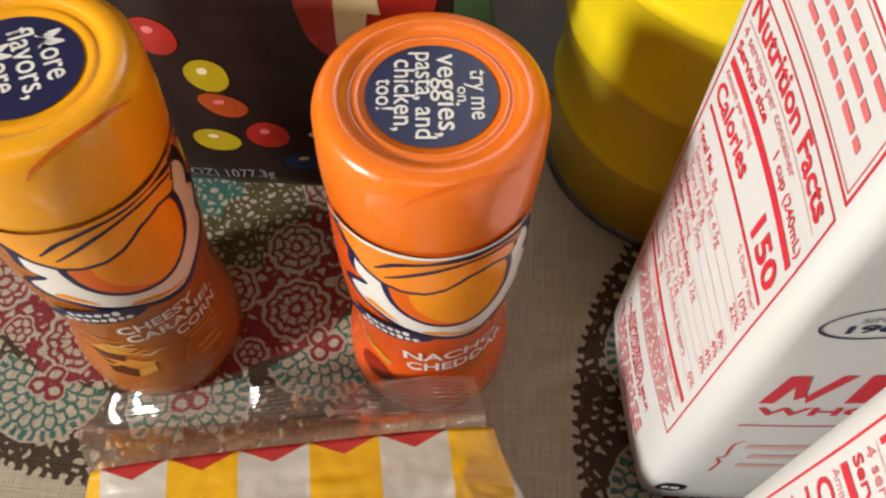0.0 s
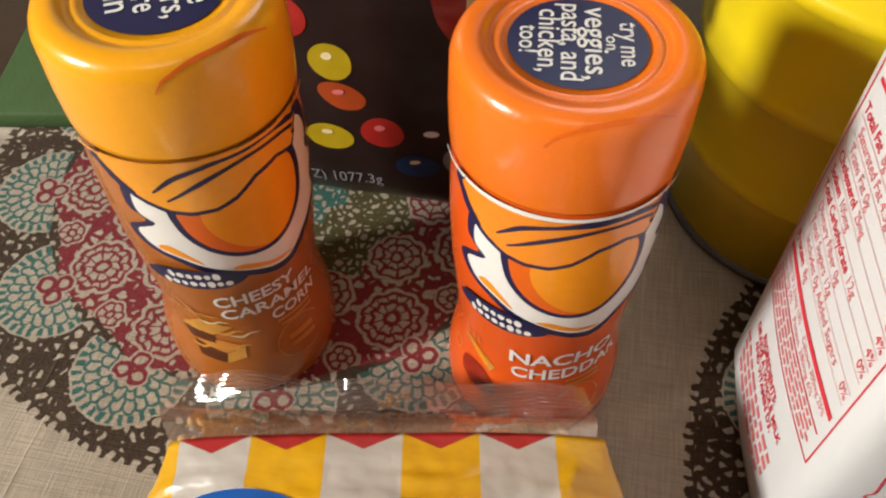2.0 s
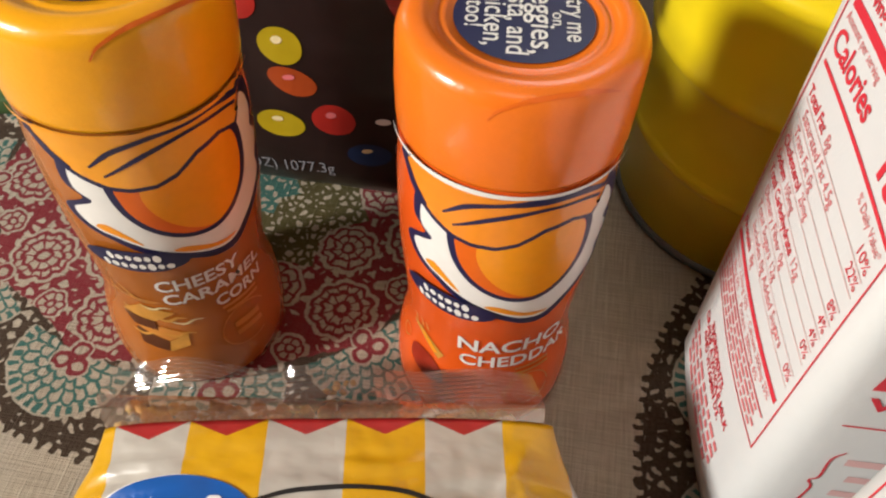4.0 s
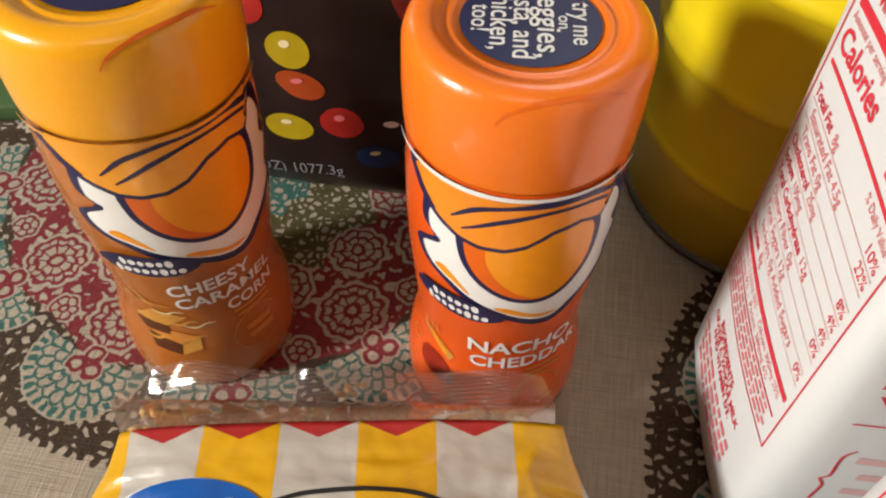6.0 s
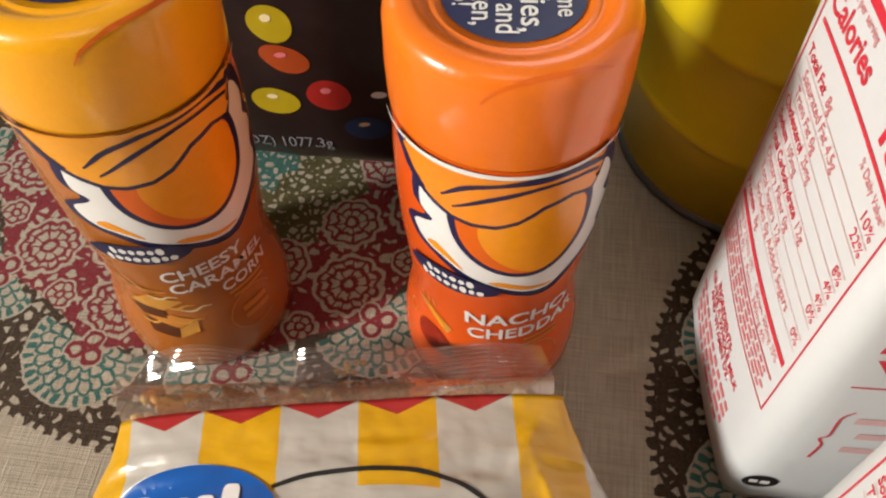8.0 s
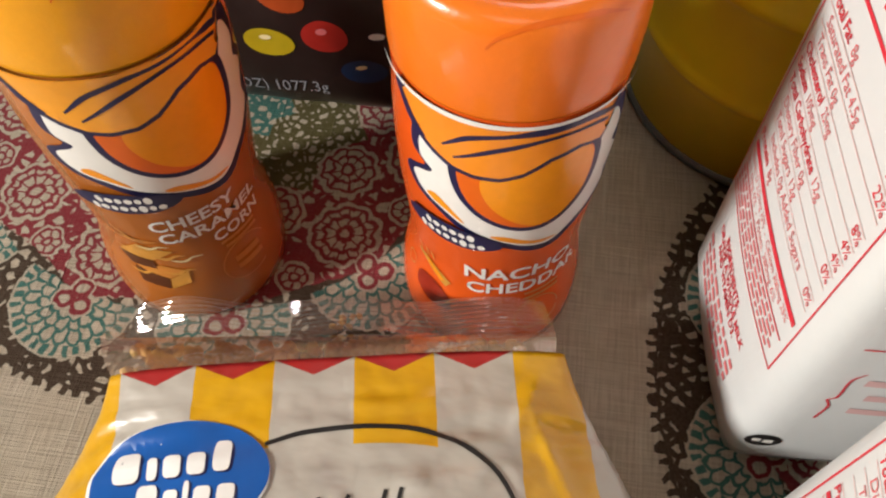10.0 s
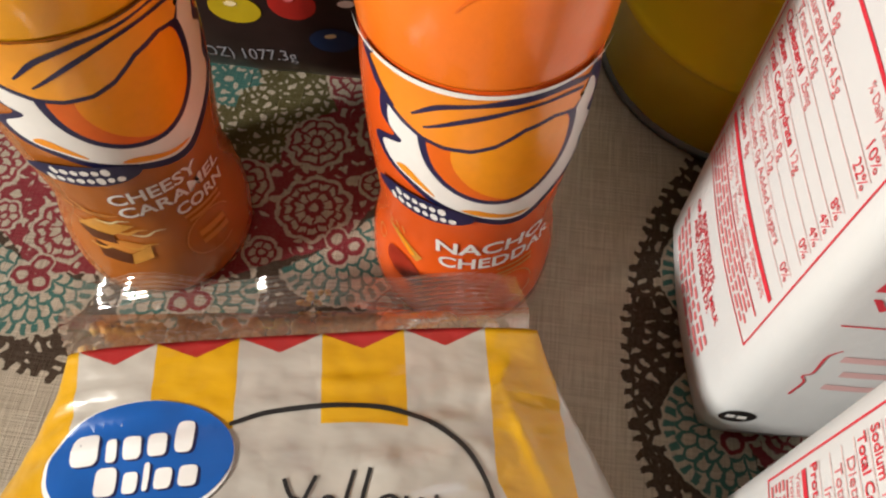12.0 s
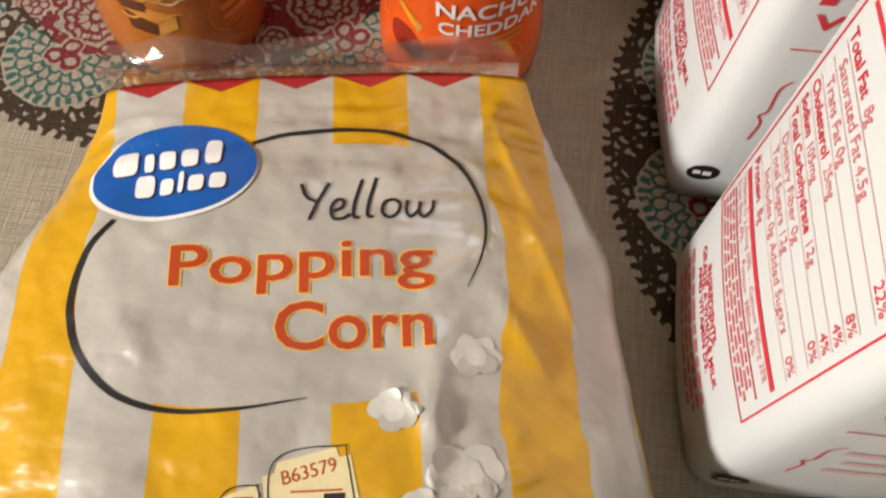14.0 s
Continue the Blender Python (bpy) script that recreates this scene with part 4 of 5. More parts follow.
def cheddar_words(lay):
    emblem(lay, PALE_ORANGE, SHADE_ORANGE, 0.0)
    lay("flavour_word", lettering("NACHO", 0.0062, 0.0350, 0, (-0.0068, 0.0424), 0.02), WHITE_INK, 0.0004)
    lay("flavour_word", lettering("CHEDDAR", 0.0048, 0.0400, 0, (-0.0060, 0.0352), 0.02), WHITE_INK, 0.0004)
    lay("cheese_shard", outline([(-0.0262, 0.0400), (-0.0215, 0.0402), (-0.0112, 0.0345), (-0.0130, 0.0318), (-0.0200, 0.0362)]), CARAMEL_LIGHT, 0.0003)
    lay("cheese_shard", outline([(-0.0225, 0.0392), (-0.0195, 0.0388), (-0.0135, 0.0340), (-0.0150, 0.0335)]), GLOW_ORANGE, 0.00036)
    for u in (-0.0245, -0.0215, -0.0190):
        lay("golden_fleck", stroke([(u, 0.0450, 0.0002), (u + 0.0006, 0.0430, 0.0006), (u + 0.0010, 0.0412, 0.0002)], 8), CARAMEL_LIGHT, 0.0004)
    lay("chilli_shape", outline(ring_path([(-0.0240, 0.0300), (-0.0170, 0.0310), (-0.0110, 0.0270), (-0.0105, 0.0225), (-0.0170, 0.0215), (-0.0235, 0.0245)], 30)), CHILLI, 0.0003)
    lay("round_stamp", stroke([(u, v, 0.0004) for u, v in ellipse(0.0170, 0.0225, 0.0075, 0.0070, 0, 25)], 50), CARAMEL_GOLD, 0.0004)
    lay("round_stamp", stroke([(u, v, 0.0004) for u, v in ellipse(-0.0292, 0.0305, 0.0022, 0.0022, 0, 17)], 34), CARAMEL_GOLD, 0.0004)
    for k in range(2):
        lay("small_print_bar", rect(0.0125, 0.0325 - k * 0.0022, 0.0250, 0.0334 - k * 0.0022), CARAMEL_GOLD, 0.0004)


CARAMEL_LIGHT = material("golden_caramel_ink", (0.62, 0.28, 0.045), 0.3, grain=0.2, grain_scale=300, coat=0.3)
CHILLI = material("deep_red_ink", (0.30, 0.022, 0.008), 0.3, grain=0.2, grain_scale=300, coat=0.3)
CARAMEL_DARK = material("dark_caramel_ink", (0.10, 0.025, 0.006), 0.3, grain=0.2, grain_scale=300, coat=0.3)
CARAMEL_GOLD = material("dull_gold_ink", (0.55, 0.20, 0.03), 0.35, grain=0.1, coat=0.2)


def settled(x, y, ax, ay, turn, size):
    """Stands a shaker a little askew on the soft cloth, its top off by (ax, ay)."""
    q = Vector((0, 0, 1)).rotation_difference(Vector((ax, ay, 0.1333)))
    return Matrix.Translation((x, y, -0.0012)) @ q.to_matrix().to_4x4() @ pose(0, 0, 0, 0, 0, turn) @ Matrix.Scale(size, 4)


shaker(settled(-0.0474, -0.0051, 0.0035, 0.0003, 28, 1.03), "caramel brown seasoning shaker with amber yellow flip cap", YELLOW_CAP, CARAMEL, AMBER_VISOR,
       [("More", 0.0050, 0.0130, 0.0062), ("flavors,", 0.0050, 0.0190, 0.0006), ("More", 0.0050, 0.0125, -0.0052), ("fun", 0.0052, 0.0095, -0.0108)], caramel_words, -89)
shaker(settled(0.0485, -0.0048, 0.0016, 0.0014, 0, 1.006), "orange seasoning shaker with glossy orange flip cap", ORANGE_CAP, CHEDDAR, PEARL,
       [("try me", 0.0038, 0.0130, 0.0088), ("on", 0.0024, 0.0040, 0.0058), ("veggies,", 0.0046, 0.0215, 0.0014), ("pasta, and", 0.0042, 0.0225, -0.0036), ("chicken,", 0.0042, 0.0185, -0.0084), ("too!", 0.0036, 0.0080, -0.0124)], cheddar_words, -85)

# ---- candy pouch ----
PX, PW, PH = -0.012, 0.128, 0.20


def pouch_front(u, v, lift):
    """u from the middle, v the height; the pouch leans back and bulges."""
    b = 0.006 * (1 - (2 * u / PW) ** 2) * math.sin(math.pi * min(1, max(0, v / 0.17)))
    tuck = 0.010 * max(0.0, 1 - v / 0.022) ** 2
    ripple = 0.0009 * noise.noise((u * 60, v * 45, 1)) + 0.0006 * noise.noise((u * 25, v * 160, 4))
    return (u, 0.006 + 0.07 * v - b + tuck + ripple - lift, v)


def pouch():
    p = thing("candy_pouch", pose(PX, 0.046, 0.0), "dark brown stand-up candy pouch with printed candies", "candy bag")
    bm = bmesh.new()
    nx, nz = 60, 60
    front, back = [], []
    for j in range(nz + 1):
        v = PH * j / nz
        k = max(0.05, 1 - (v / PH) ** 1.5)
        fr, bk = [], []
        for i in range(nx + 1):
            u = -PW / 2 + PW * i / nx
            x, y, z = pouch_front(u, v, 0)
            d = 0.036 * k * (1 - abs(2 * u / PW) ** 4) + 0.0012
            z0 = z + (0.004 * abs(2 * u / PW) ** 3 if j == 0 else 0)
            fr.append(bm.verts.new((x, y, z0)))
            bk.append(bm.verts.new((x, y + d, z0)))
        front.append(fr)
        back.append(bk)
    for s, flip in ((front, False), (back, True)):
        for a, b in zip(s, s[1:]):
            for i in range(nx):
                q = (a[i], a[i + 1], b[i + 1], b[i])
                bm.faces.new(q[::-1] if flip else q)
    for i in range(nx):
        bm.faces.new((front[0][i + 1], front[0][i], back[0][i], back[0][i + 1]))
        bm.faces.new((front[-1][i], front[-1][i + 1], back[-1][i + 1], back[-1][i]))
    for j in range(nz):
        bm.faces.new((front[j][0], front[j + 1][0], back[j + 1][0], back[j][0]))
        bm.faces.new((front[j + 1][-1], front[j][-1], back[j][-1], back[j + 1][-1]))
    body = part("body", bm, COCOA, p)
    lay = lambda name, b, ink, lab="", lift=0.0003: part(name, laid(b, pouch_front, 0.004, lift), ink, body, lab)
    S = 0.018          # the print's middle lies beside the pouch's
    for u, v, a, b, turn, ink in ((-0.0333, 0.0737, 0.0074, 0.0070, 0, CANDY_YELLOW), (-0.0308, 0.0600, 0.0085, 0.0056, -14, CANDY_ORANGE), (-0.0371, 0.0404, 0.0088, 0.0061, 4, CANDY_YELLOW), (-0.0178, 0.0454, 0.0077, 0.0066, 6, CANDY_RED), (-0.0062, 0.0303, 0.0079, 0.0055, 4, CANDY_BLUE), (-0.0472, 0.0888, 0.0080, 0.0070, -20, CANDY_RED), (0.0070, 0.0345, 0.0040, 0.0062, 0, GREY_INK)):
        c = lay("printed_candy", outline(ellipse(u + S, v, a, b, turn)), ink)
        part("candy_mark", laid(joined(outline(ellipse(u + S - a * 0.1, v + b * 0.35, a * 0.26, b * 0.2, 15, 12))), pouch_front, 0.004, 0.0005), PINK_INK if ink in (CANDY_RED, CANDY_ORANGE) else CREAM_INK, c)
    lay("candy_mark", outline(ellipse(S - 0.0006, 0.0476, 0.0028, 0.0014, 10, 14)), WHITE_INK)
    lay("net_weight", lettering("(38 OZ) 1077.3g", 0.0052, 0.0425, 4, (S - 0.0620, 0.0152)), GREY_INK)
    lay("headline", lettering("CHOCOLATE CANDIES", 0.0055, 0.052, 4, (S - 0.0800, 0.1085)), WHITE_INK)
    big = lay("printed_red_shape", outline(ring_path([(u + S, v) for u, v in ((-0.0015, 0.112), (0.002, 0.092), (0.010, 0.083), (0.022, 0.080), (0.034, 0.088), (0.041, 0.105), (0.040, 0.130), (0.030, 0.145), (0.012, 0.142), (0.001, 0.128))], 60)), CANDY_RED)
    part("cream_patch", laid(outline([(u + S, v) for u, v in ((0.0107, 0.1068), (0.0105, 0.089), (0.0150, 0.089), (0.0158, 0.0965), (0.0195, 0.0940), (0.0205, 0.1015), (0.0244, 0.1006), (0.0235, 0.1070), (0.0170, 0.1092))]), pouch_front, 0.004, 0.0005), CREAM_INK, big)
    return p


pouch()

# ---- popping corn bag ----
BC, BS = math.cos(radians(10.5)), math.sin(radians(10.5))
BX, BY = 0.0102, -0.0640


def ease(v, v0, v1):
    t = min(1, max(0, (v - v0) / (v1 - v0)))
    return t * t * (3 - 2 * t)


def bag_mid(v):
    return 0.0052 - 0.0060 * ease(v, 0.0, 0.075)


def bag_section(v):
    """Half width, middle height and half height of the filled bag at v below its zigzag."""
    hw = 0.0570 + 0.0250 * ease(v, -0.008, 0.055) + 0.004 * ease(v, 0.05, 0.12) - 0.03 * ease(v, 0.17, 0.21)
    hz = 0.0030 + 0.0230 * ease(v, -0.016, 0.040) - 0.022 * ease(v, 0.15, 0.212)
    top = 0.0500 + 0.0050 * ease(v, -0.012, 0.055) - 0.040 * ease(v, 0.12, 0.212)
    return hw, top - hz, hz


FOLDS = ((0.030, 0.062, 0.052, 0.048, 0.0012), (0.034, 0.074, 0.031, 0.110, 0.0018), (0.020, 0.080, 0.036, 0.098, 0.0012), (0.047, 0.058, 0.060, 0.085, 0.0013), (0.052, 0.012, 0.062, 0.040, 0.0012), (0.055, 0.004, 0.046, 0.020, 0.0010), (0.012, 0.026, 0.030, 0.031, 0.0009), (-0.042, 0.060, -0.030, 0.078, 0.0008), (0.058, 0.040, 0.070, 0.075, 0.0012), (0.030, 0.112, 0.060, 0.102, 0.0014))


def bag_top(u, v, lift):
    hw, zm, hz = bag_section(v)
    w = min(0.9999, abs((u - bag_mid(v)) / hw))
    z = zm + hz * (1 - w ** 2.6) ** 0.5
    z += 0.0011 * (abs(noise.noise((u * 22 + v * 40, v * 70 - u * 15, 4))) - 0.25) * ease(v, 0.0, 0.02)
    z += 0.0015 * noise.noise((u * 60, v * 45, 2)) * ease(v, -0.004, 0.03) + 0.0005 * noise.noise((u * 40, v * 220, 7)) * (1 - ease(v, 0.01, 0.05))
    # sideways creases under the head, and sharp folds running in from the flank
    z += 0.0006 * math.sin(v * 900 + 5 * noise.noise((u * 30, v * 20, 11))) * ease(v, 0.002, 0.008) * (1 - ease(v, 0.016, 0.030)) * (0.4 + noise.noise((u * 35, 3, v * 15)))
    for fu, fv, gu, gv, high in FOLDS:
        k = max(0.0, min(1.0, ((u - fu) * (gu - fu) + (v - fv) * (gv - fv)) / ((gu - fu) ** 2 + (gv - fv) ** 2)))
        d = math.hypot(u - fu - k * (gu - fu), v - fv - k * (gv - fv))
        z += 1.7 * high * math.exp(-abs(d) / 0.0019) * math.sin(math.pi * (0.06 + 0.88 * k))
    return (u * BC + v * BS, u * BS - v * BC, z + lift)


def bag_body():
    bm = bmesh.new()
    lay = bm.loops.layers.uv.new("flat")
    nv, na = 150, 120
    rings, flats = [], []
    for j in range(nv + 1):
        v = -0.0031 + 0.2131 * j / nv
        hw, zm, hz = bag_section(v)
        ring, flat, arc, last = [], [], 0.0, None
        for i in range(na + 1):
            a = math.pi * i / na          # over the top, from left to right
            c = math.cos(math.pi - a)
            u = bag_mid(v) + hw * math.copysign(abs(c) ** 0.9, c)
            p = Vector(bag_top(u, v, 0))
            if i in (0, na):
                p.z = zm
            if last is not None:
                arc += (p - last).length
            last = p
            ring.append(p)
            flat.append(arc)
        mid = flat[na // 2]
        flat = [f - mid + bag_mid(v) for f in flat]
        for i in range(1, na):            # back underneath
            a = math.pi * i / na
            c = math.cos(a)
            u = bag_mid(v) + hw * math.copysign(abs(c) ** 0.9, c)
            w = min(0.9999, abs(c) ** 0.9)
            z = max(0.0006, zm - hz * (1 - w ** 2.6) ** 0.5)
            ring.append(Vector((u * BC + v * BS, u * BS - v * BC, z)))
            flat.append(flat[na] + 0.001 * i)
        rings.append([bm.verts.new(p) for p in ring])
        flats.append([(f, v) for f in flat])
    m = len(rings[0])
    for j in range(nv):
        for i in range(m):
            k = (i + 1) % m
            f = bm.faces.new((rings[j + 1][i], rings[j + 1][k], rings[j][k], rings[j][i]))
            for lp, (jj, ii) in zip(f.loops, ((j + 1, i), (j + 1, k), (j, k), (j, i))):
                lp[lay].uv = flats[jj][ii]
    bm.faces.new(rings[-1][::-1])
    bm.faces.new(rings[0])
    bmesh.ops.recalc_face_normals(bm, faces=bm.faces[:])
    return bm


def head_line(u, q):
    """Foot and crest of the seal strip, which sags towards one end: v and height at q from 0 to 1."""
    k = (u + 0.062) / 0.122
    v = -0.0205 + 0.0120 * k - 0.0128 * q
    return v, 0.0315 + 0.0155 * k - (0.0025 + 0.0045 * k) * q


def seal_mesh():
    """The crimped clear strip at the bag's head, ribbed along its length."""
    bm = bmesh.new()
    rows, nu = 60, 160
    grid = []
    for j in range(rows + 1):
        q = j / rows
        row = []
        for i in range(nu + 1):
            u = -0.0620 + 0.1225 * i / nu + 0.002 * q * (0.5 - i / nu)
            v, z = head_line(u, q)
            rib = 0.00022 * math.sin(q * math.tau * 8 + 0.8 * noise.noise((u * 18, q * 2, 1))) * (0.35 + 0.65 * ease(q, 0.12, 0.3))
            z += rib + 0.0020 * math.sin(u * 150 + 0.15 + 0.8 * q) + 0.0016 * noise.noise((u * 48, q * 0.8, 2)) + 0.0007 * noise.noise((u * 120, q * 1.4, 5))
            v += 0.0007 * noise.noise((u * 30, q * 0.5, 9))
            row.append(bm.verts.new((u * BC + v * BS, u * BS - v * BC, z)))
        grid.append(row)
    for a, b in zip(grid, grid[1:]):
        for i in range(nu):
            bm.faces.new((a[i], a[i + 1], b[i + 1], b[i]))
    return bm


def window_mesh():
    """The clear head of the bag between the print and the seal."""
    bm = bmesh.new()
    nu, rows = 90, 14
    grid = []
    for j in range(rows + 1):
        q = j / rows
        row = []
        for i in range(nu + 1):
            k = i / nu
            u = -0.0515 + 0.1115 * k + q * (-0.0105 + 0.0110 * k)
            v1, z1 = head_line(u, 0.0)
            v = -0.0029 * (1 - q) + v1 * q
            x, y, z = bag_top(u, -0.0029, 0.0006)
            z = z * (1 - q) + z1 * q + 0.0022 * math.sin(math.pi * q) + (0.0009 * noise.noise((u * 70, v * 110, 8)) + 0.0006 * noise.noise((u * 160, v * 160, 3))) * math.sin(math.pi * q)
            row.append(bm.verts.new((u * BC + v * BS, u * BS - v * BC, z)))
        grid.append(row)
    for a, b in zip(grid, grid[1:]):
        for i in range(nu):
            bm.faces.new((a[i], a[i + 1], b[i + 1], b[i]))
    return bm


def corn_bag():
    g = thing("popping_corn_bag", pose(BX, BY, 0.0), "yellow and white striped plastic bag of popping corn", "food bag")
    body = part("body", bag_body(), STRIPES, g)
    part("seal", seal_mesh(), CLEAR, g, "clear crimped plastic seal")
    part("clear_head", window_mesh(), CLOUDY, g, "clear film over loose kernels")
    lay = lambda name, b, ink, lift=0.00028, par=body, lab="": part(name, laid(b, lambda u, v, l: bag_top(u, -v, l), 0.0022, lift), ink, par, lab)
    lay("oval_badge_rim", outline(ellipse(-0.0306, -0.0258, 0.0221, 0.0145, -1.5, 56)), WHITE_INK, 0.0005)
    logo = lay("oval_badge", outline(ellipse(-0.0302, -0.0253, 0.0215, 0.0138, -1.5, 56)), BLUE_INK, 0.00066, body, "blue oval badge with white bars")
    for u0, v0, u1, v1 in ((-0.0467, -0.0260, -0.0390, -0.0178), (-0.0379, -0.0256, -0.0350, -0.0199), (-0.0341, -0.0254, -0.0292, -0.0197), (-0.0284, -0.0252, -0.0234, -0.0195), (-0.0224, -0.0250, -0.0176, -0.0168), (-0.0397, -0.0332, -0.0340, -0.0262), (-0.0332, -0.0330, -0.0292, -0.0278), (-0.0284, -0.0329, -0.0268, -0.0260), (-0.0260, -0.0328, -0.0214, -0.0276), (-0.0206, -0.0327, -0.0158, -0.0275)):
        cu, cv, hu, hv = (u0 + u1) / 2, (v0 + v1) / 2, (u1 - u0) * 0.43, (v1 - v0) * 0.46
        bar = [(cu + hu * math.copysign(abs(math.cos(t)) ** 0.5, math.cos(t)), cv + hv * math.copysign(abs(math.sin(t)) ** 0.5, math.sin(t))) for t in (k * math.tau / 28 for k in range(28))]
        lay("badge_shadow_bar", outline([(u + 0.0006, v - 0.0004) for u, v in bar]), NAVY_INK, 0.00078, logo)
        lay("badge_bar", outline(bar), WHITE_INK, 0.0009, logo)
    lay("black_arc", stroke([(-0.0105, -0.0186, 0.0011), (-0.0005, -0.0162, 0.0012), (0.0140, -0.0157, 0.0012), (0.0285, -0.0180, 0.0012), (0.0397, -0.0243, 0.0012), (0.0456, -0.0332, 0.0011), (0.0475, -0.0431, 0.0009), (0.0458, -0.0525, 0.0006), (0.0418, -0.0607, 0.0002)], 72), BLACK_INK)
    lay("black_arc", stroke([(-0.0435, -0.0386, 0.0012), (-0.0497, -0.0475, 0.0016), (-0.0516, -0.0597, 0.0018), (-0.0485, -0.0711, 0.0017), (-0.0414, -0.0803, 0.0015), (-0.0332, -0.0853, 0.0013), (-0.0230, -0.0875, 0.0011), (-0.0109, -0.0879, 0.0008), (-0.0011, -0.0868, 0.0005), (0.0048, -0.0860, 0.0002)], 72), BLACK_INK)
    # hand-drawn script word
    pen = []
    for keys in ([(0.0055, -0.0335), (0.0068, -0.0372), (0.0088, -0.0385)], [(0.0117, -0.0330), (0.0096, -0.0378), (0.0074, -0.0437)],
                 [(0.0122, -0.0412), (0.0145, -0.0402), (0.0150, -0.0382), (0.0135, -0.0378), (0.0122, -0.0405), (0.0128, -0.0432), (0.0148, -0.0432), (0.0165, -0.0420)],
                 [(0.0192, -0.0322), (0.0176, -0.0380), (0.0172, -0.0425), (0.0185, -0.0432)], [(0.0224, -0.0320), (0.0208, -0.0380), (0.0203, -0.0425), (0.0216, -0.0432)],
                 [(0.0262, -0.0382), (0.0242, -0.0390), (0.0236, -0.0418), (0.0250, -0.0434), (0.0270, -0.0422), (0.0276, -0.0395), (0.0262, -0.0382)],
                 [(0.0293, -0.0385), (0.0290, -0.0418), (0.0300, -0.0432), (0.0318, -0.0412), (0.0322, -0.0390), (0.0318, -0.0420), (0.0330, -0.0432), (0.0348, -0.0412), (0.0352, -0.0385)]):
        pen.append(stroke([(0.0024 + (u - 0.0055) * 1.094, v + 0.0014, 0.0009) for u, v in keys], 28))
    for bm in pen:
        lay("script_letter", bm, BLACK_INK)
    for word, h, w, at in (("Popping", 0.0100, 0.0622, (-0.0281, -0.0576)), ("Corn", 0.0114, 0.0360, (-0.0029, -0.0748))):
        x = 0.0
        lay("word_halo", lettering(word, h, w + 0.044 * h / 0.69, 0, (at[0] - 0.022 * h / 0.69, at[1]), 0.034), HALO_INK, 0.0002, body, "golden outline")
        lay("bold_word", lettering(word, h, w, 0, at, 0.012), RUST_INK, 0.00032)
    # printed ticket and popped corn
    ticket = lay("printed_ticket", outline([(-0.0046, -0.1025), (-0.0020, -0.1018), (-0.0016, -0.0996), (0.0110, -0.0970), (0.0118, -0.0992), (0.0142, -0.0988), (0.0185, -0.1215), (-0.0010, -0.1245)]), CREAM_INK, 0.0002)
    lay("ticket_edge", stroke([(-0.0016, -0.1200, 0.0003), (-0.0024, -0.0998, 0.0003), (0.0116, -0.0968, 0.0003), (0.0136, -0.0998, 0.0003), (0.0165, -0.1200, 0.0003)], 40), BLACK_INK, 0.0003, ticket)
    lay("ticket_number", lettering("B63579", 0.0030, 0.0118, 12, (-0.0001, -0.1045)), RUST_INK, 0.0003, ticket)
    lay("ticket_rule", rect(0.0015, -0.1062, 0.0125, -0.1058), RUST_INK, 0.0003, ticket)
    lay("ticket_bar", rect(0.0085, -0.1100, 0.0130, -0.1066), BLACK_INK, 0.0003, ticket)
    lay("ticket_bar", rect(0.0085, -0.1140, 0.0130, -0.1108), BLACK_INK, 0.0003, ticket)
    stub = lay("printed_ticket", outline([(-0.0130, -0.1065), (-0.0060, -0.1042), (-0.0050, -0.1060), (-0.0034, -0.1240), (-0.0130, -0.1250)]), CREAM_INK, 0.0002)
    lay("ticket_edge", stroke([(-0.0128, -0.1200, 0.0003), (-0.0128, -0.1064, 0.0003), (-0.0062, -0.1043, 0.0003), (-0.0050, -0.1062, 0.0003), (-0.0038, -0.1200, 0.0003)], 30), BLACK_INK, 0.0003, stub)
    lay("ticket_bar", rect(-0.0105, -0.1082, -0.0062, -0.1066), RUST_INK, 0.0003, stub)
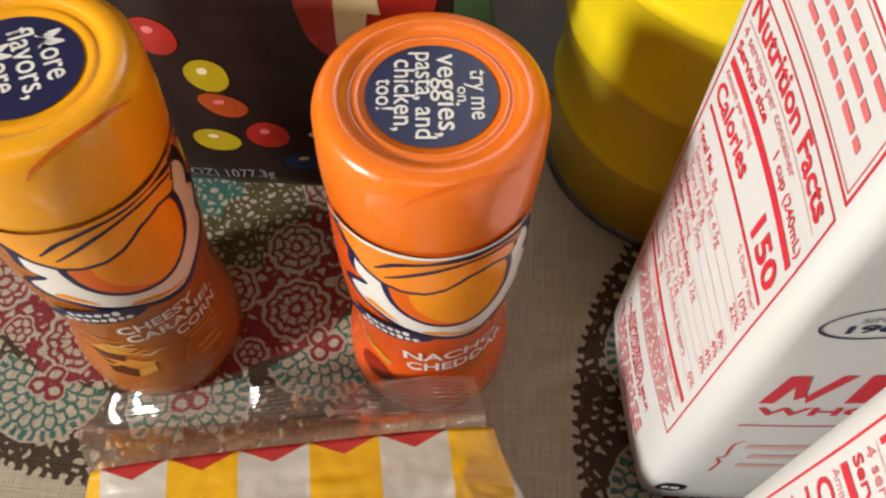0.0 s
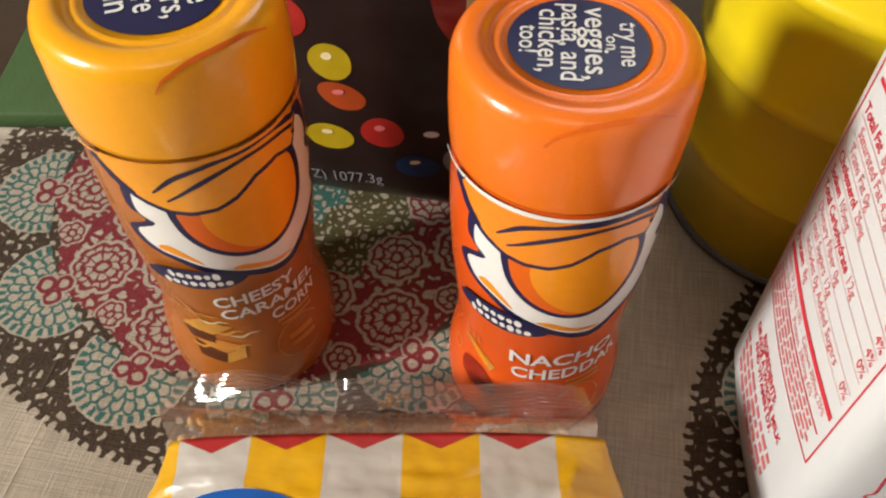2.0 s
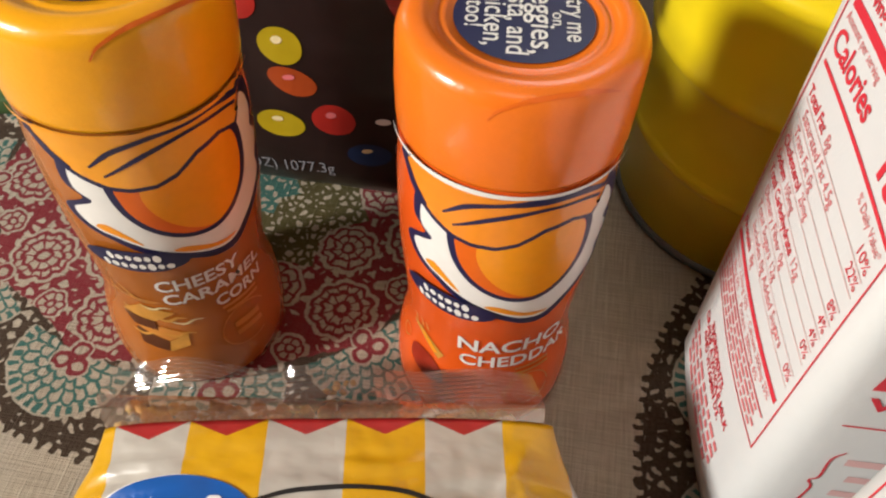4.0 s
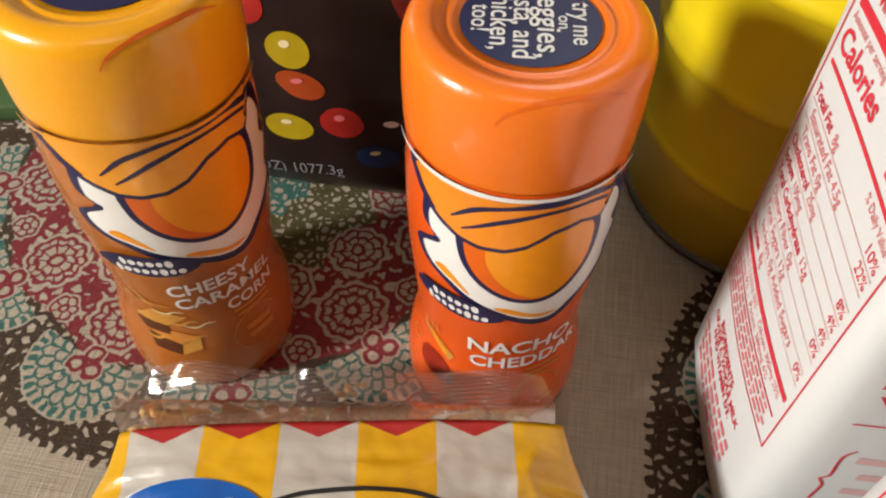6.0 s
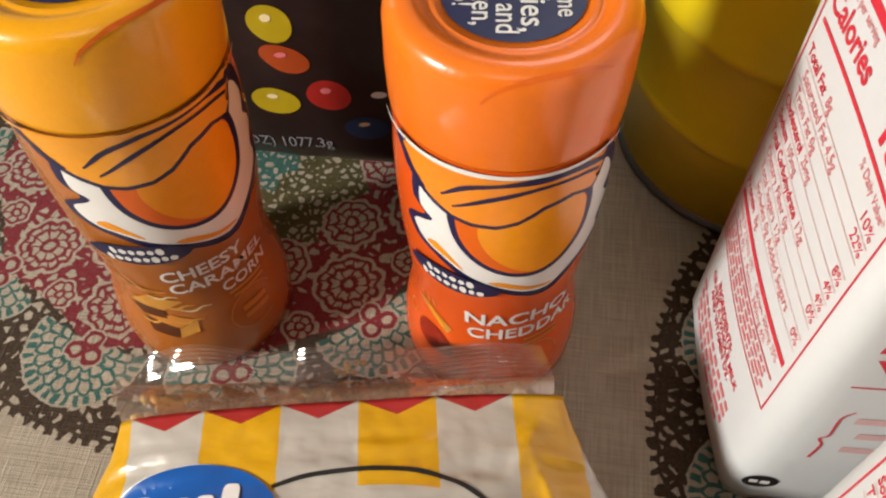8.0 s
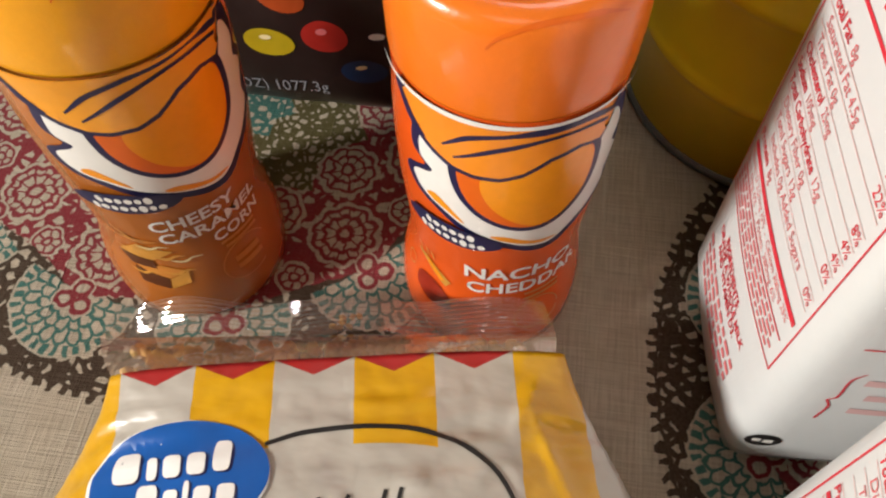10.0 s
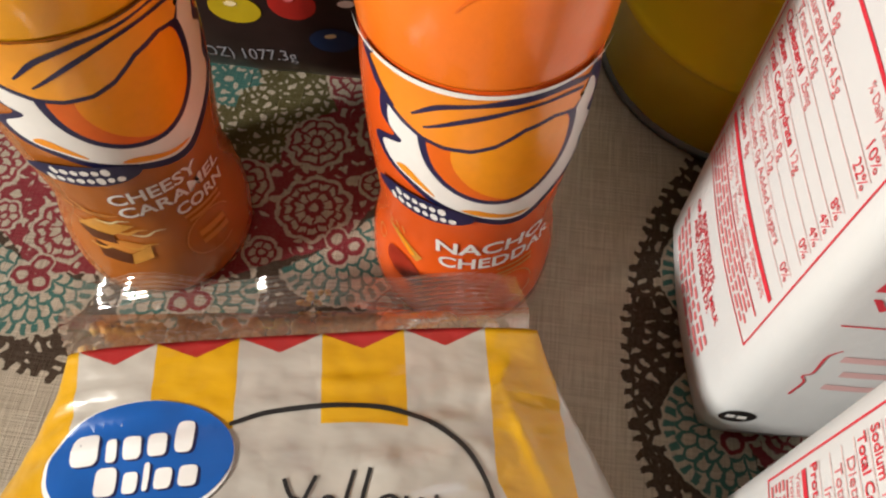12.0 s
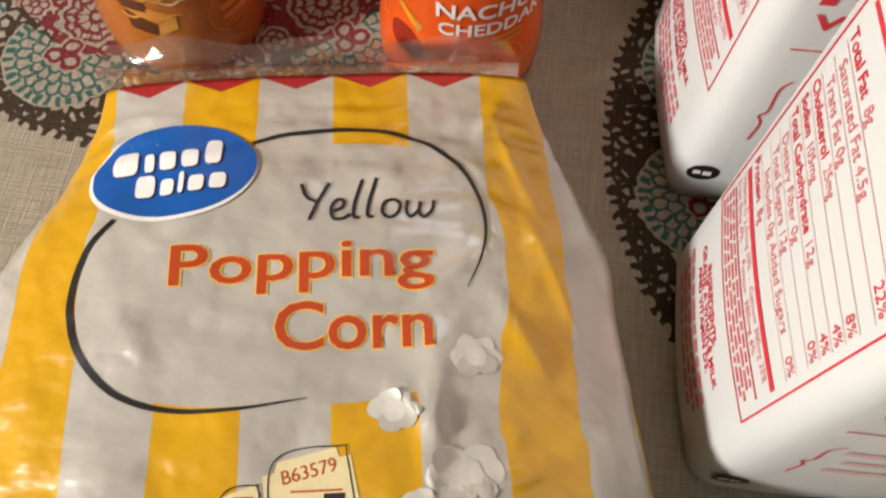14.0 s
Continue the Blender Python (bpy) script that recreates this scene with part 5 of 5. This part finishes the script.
    rnd = random.Random(8)
    for cu, cv, size in ((0.0426, -0.0775, 0.0058), (0.0238, -0.0895, 0.0056), (0.0385, -0.1040, 0.0085), (0.0285, -0.1120, 0.0060)):
        pop = None
        for k in range(7):
            a = k * math.tau / 6 + rnd.uniform(-0.3, 0.3)
            d = 0 if k == 6 else size * 0.55
            ring = ring_path([(cu + d * math.cos(a) + size * rnd.uniform(0.42, 0.56) * math.cos(b), cv + d * math.sin(a) * 0.85 + size * rnd.uniform(0.36, 0.5) * math.sin(b)) for b in [i * math.tau / 7 for i in range(7)]], 21)
            piece = lay("printed_popcorn", outline(ring), POP_SHADE if k in (4, 5) else POP_WHITE, 0.00016 + 0.00004 * k, pop or body)
            pop = pop or piece
    return g


corn_bag()

# loose kernels inside the clear head
def kernel_row():
    rnd = random.Random(3)
    bm = bmesh.new()
    for k in range(150):
        u, q = rnd.uniform(-0.052, 0.052), rnd.uniform(0.1, 0.9)
        v1, z1 = head_line(u, 0.0)
        v = -0.0040 * (1 - q) + v1 * q
        z = 0.0465 * (1 - q) + z1 * q - rnd.uniform(0.0022, 0.0050)
        m = Matrix.LocRotScale((u * BC + v * BS, u * BS - v * BC, z), Euler((rnd.uniform(0, 3), rnd.uniform(0, 3), rnd.uniform(0, 3))), (0.0024, 0.0019, 0.0015))
        bmesh.ops.create_icosphere(bm, subdivisions=1, radius=1.0, matrix=m)
    for k in range(7):                    # chips caught in the seal
        u, q = 0.006 + rnd.uniform(-0.004, 0.004), rnd.uniform(0.25, 0.65)
        v, z = head_line(u, q)
        m = Matrix.LocRotScale((u * BC + v * BS, u * BS - v * BC, z - 0.0022), Euler((rnd.uniform(0, 3), rnd.uniform(0, 3), 0)), (0.0014, 0.0010, 0.0008))
        bmesh.ops.create_icosphere(bm, subdivisions=1, radius=1.0, matrix=m)
    return bm


tagged(part("corn_kernels", kernel_row(), KERNEL), "loose golden popcorn kernels inside the clear bag head", "corn kernels", kind="stuff").matrix_basis = pose(BX, BY, 0.0)
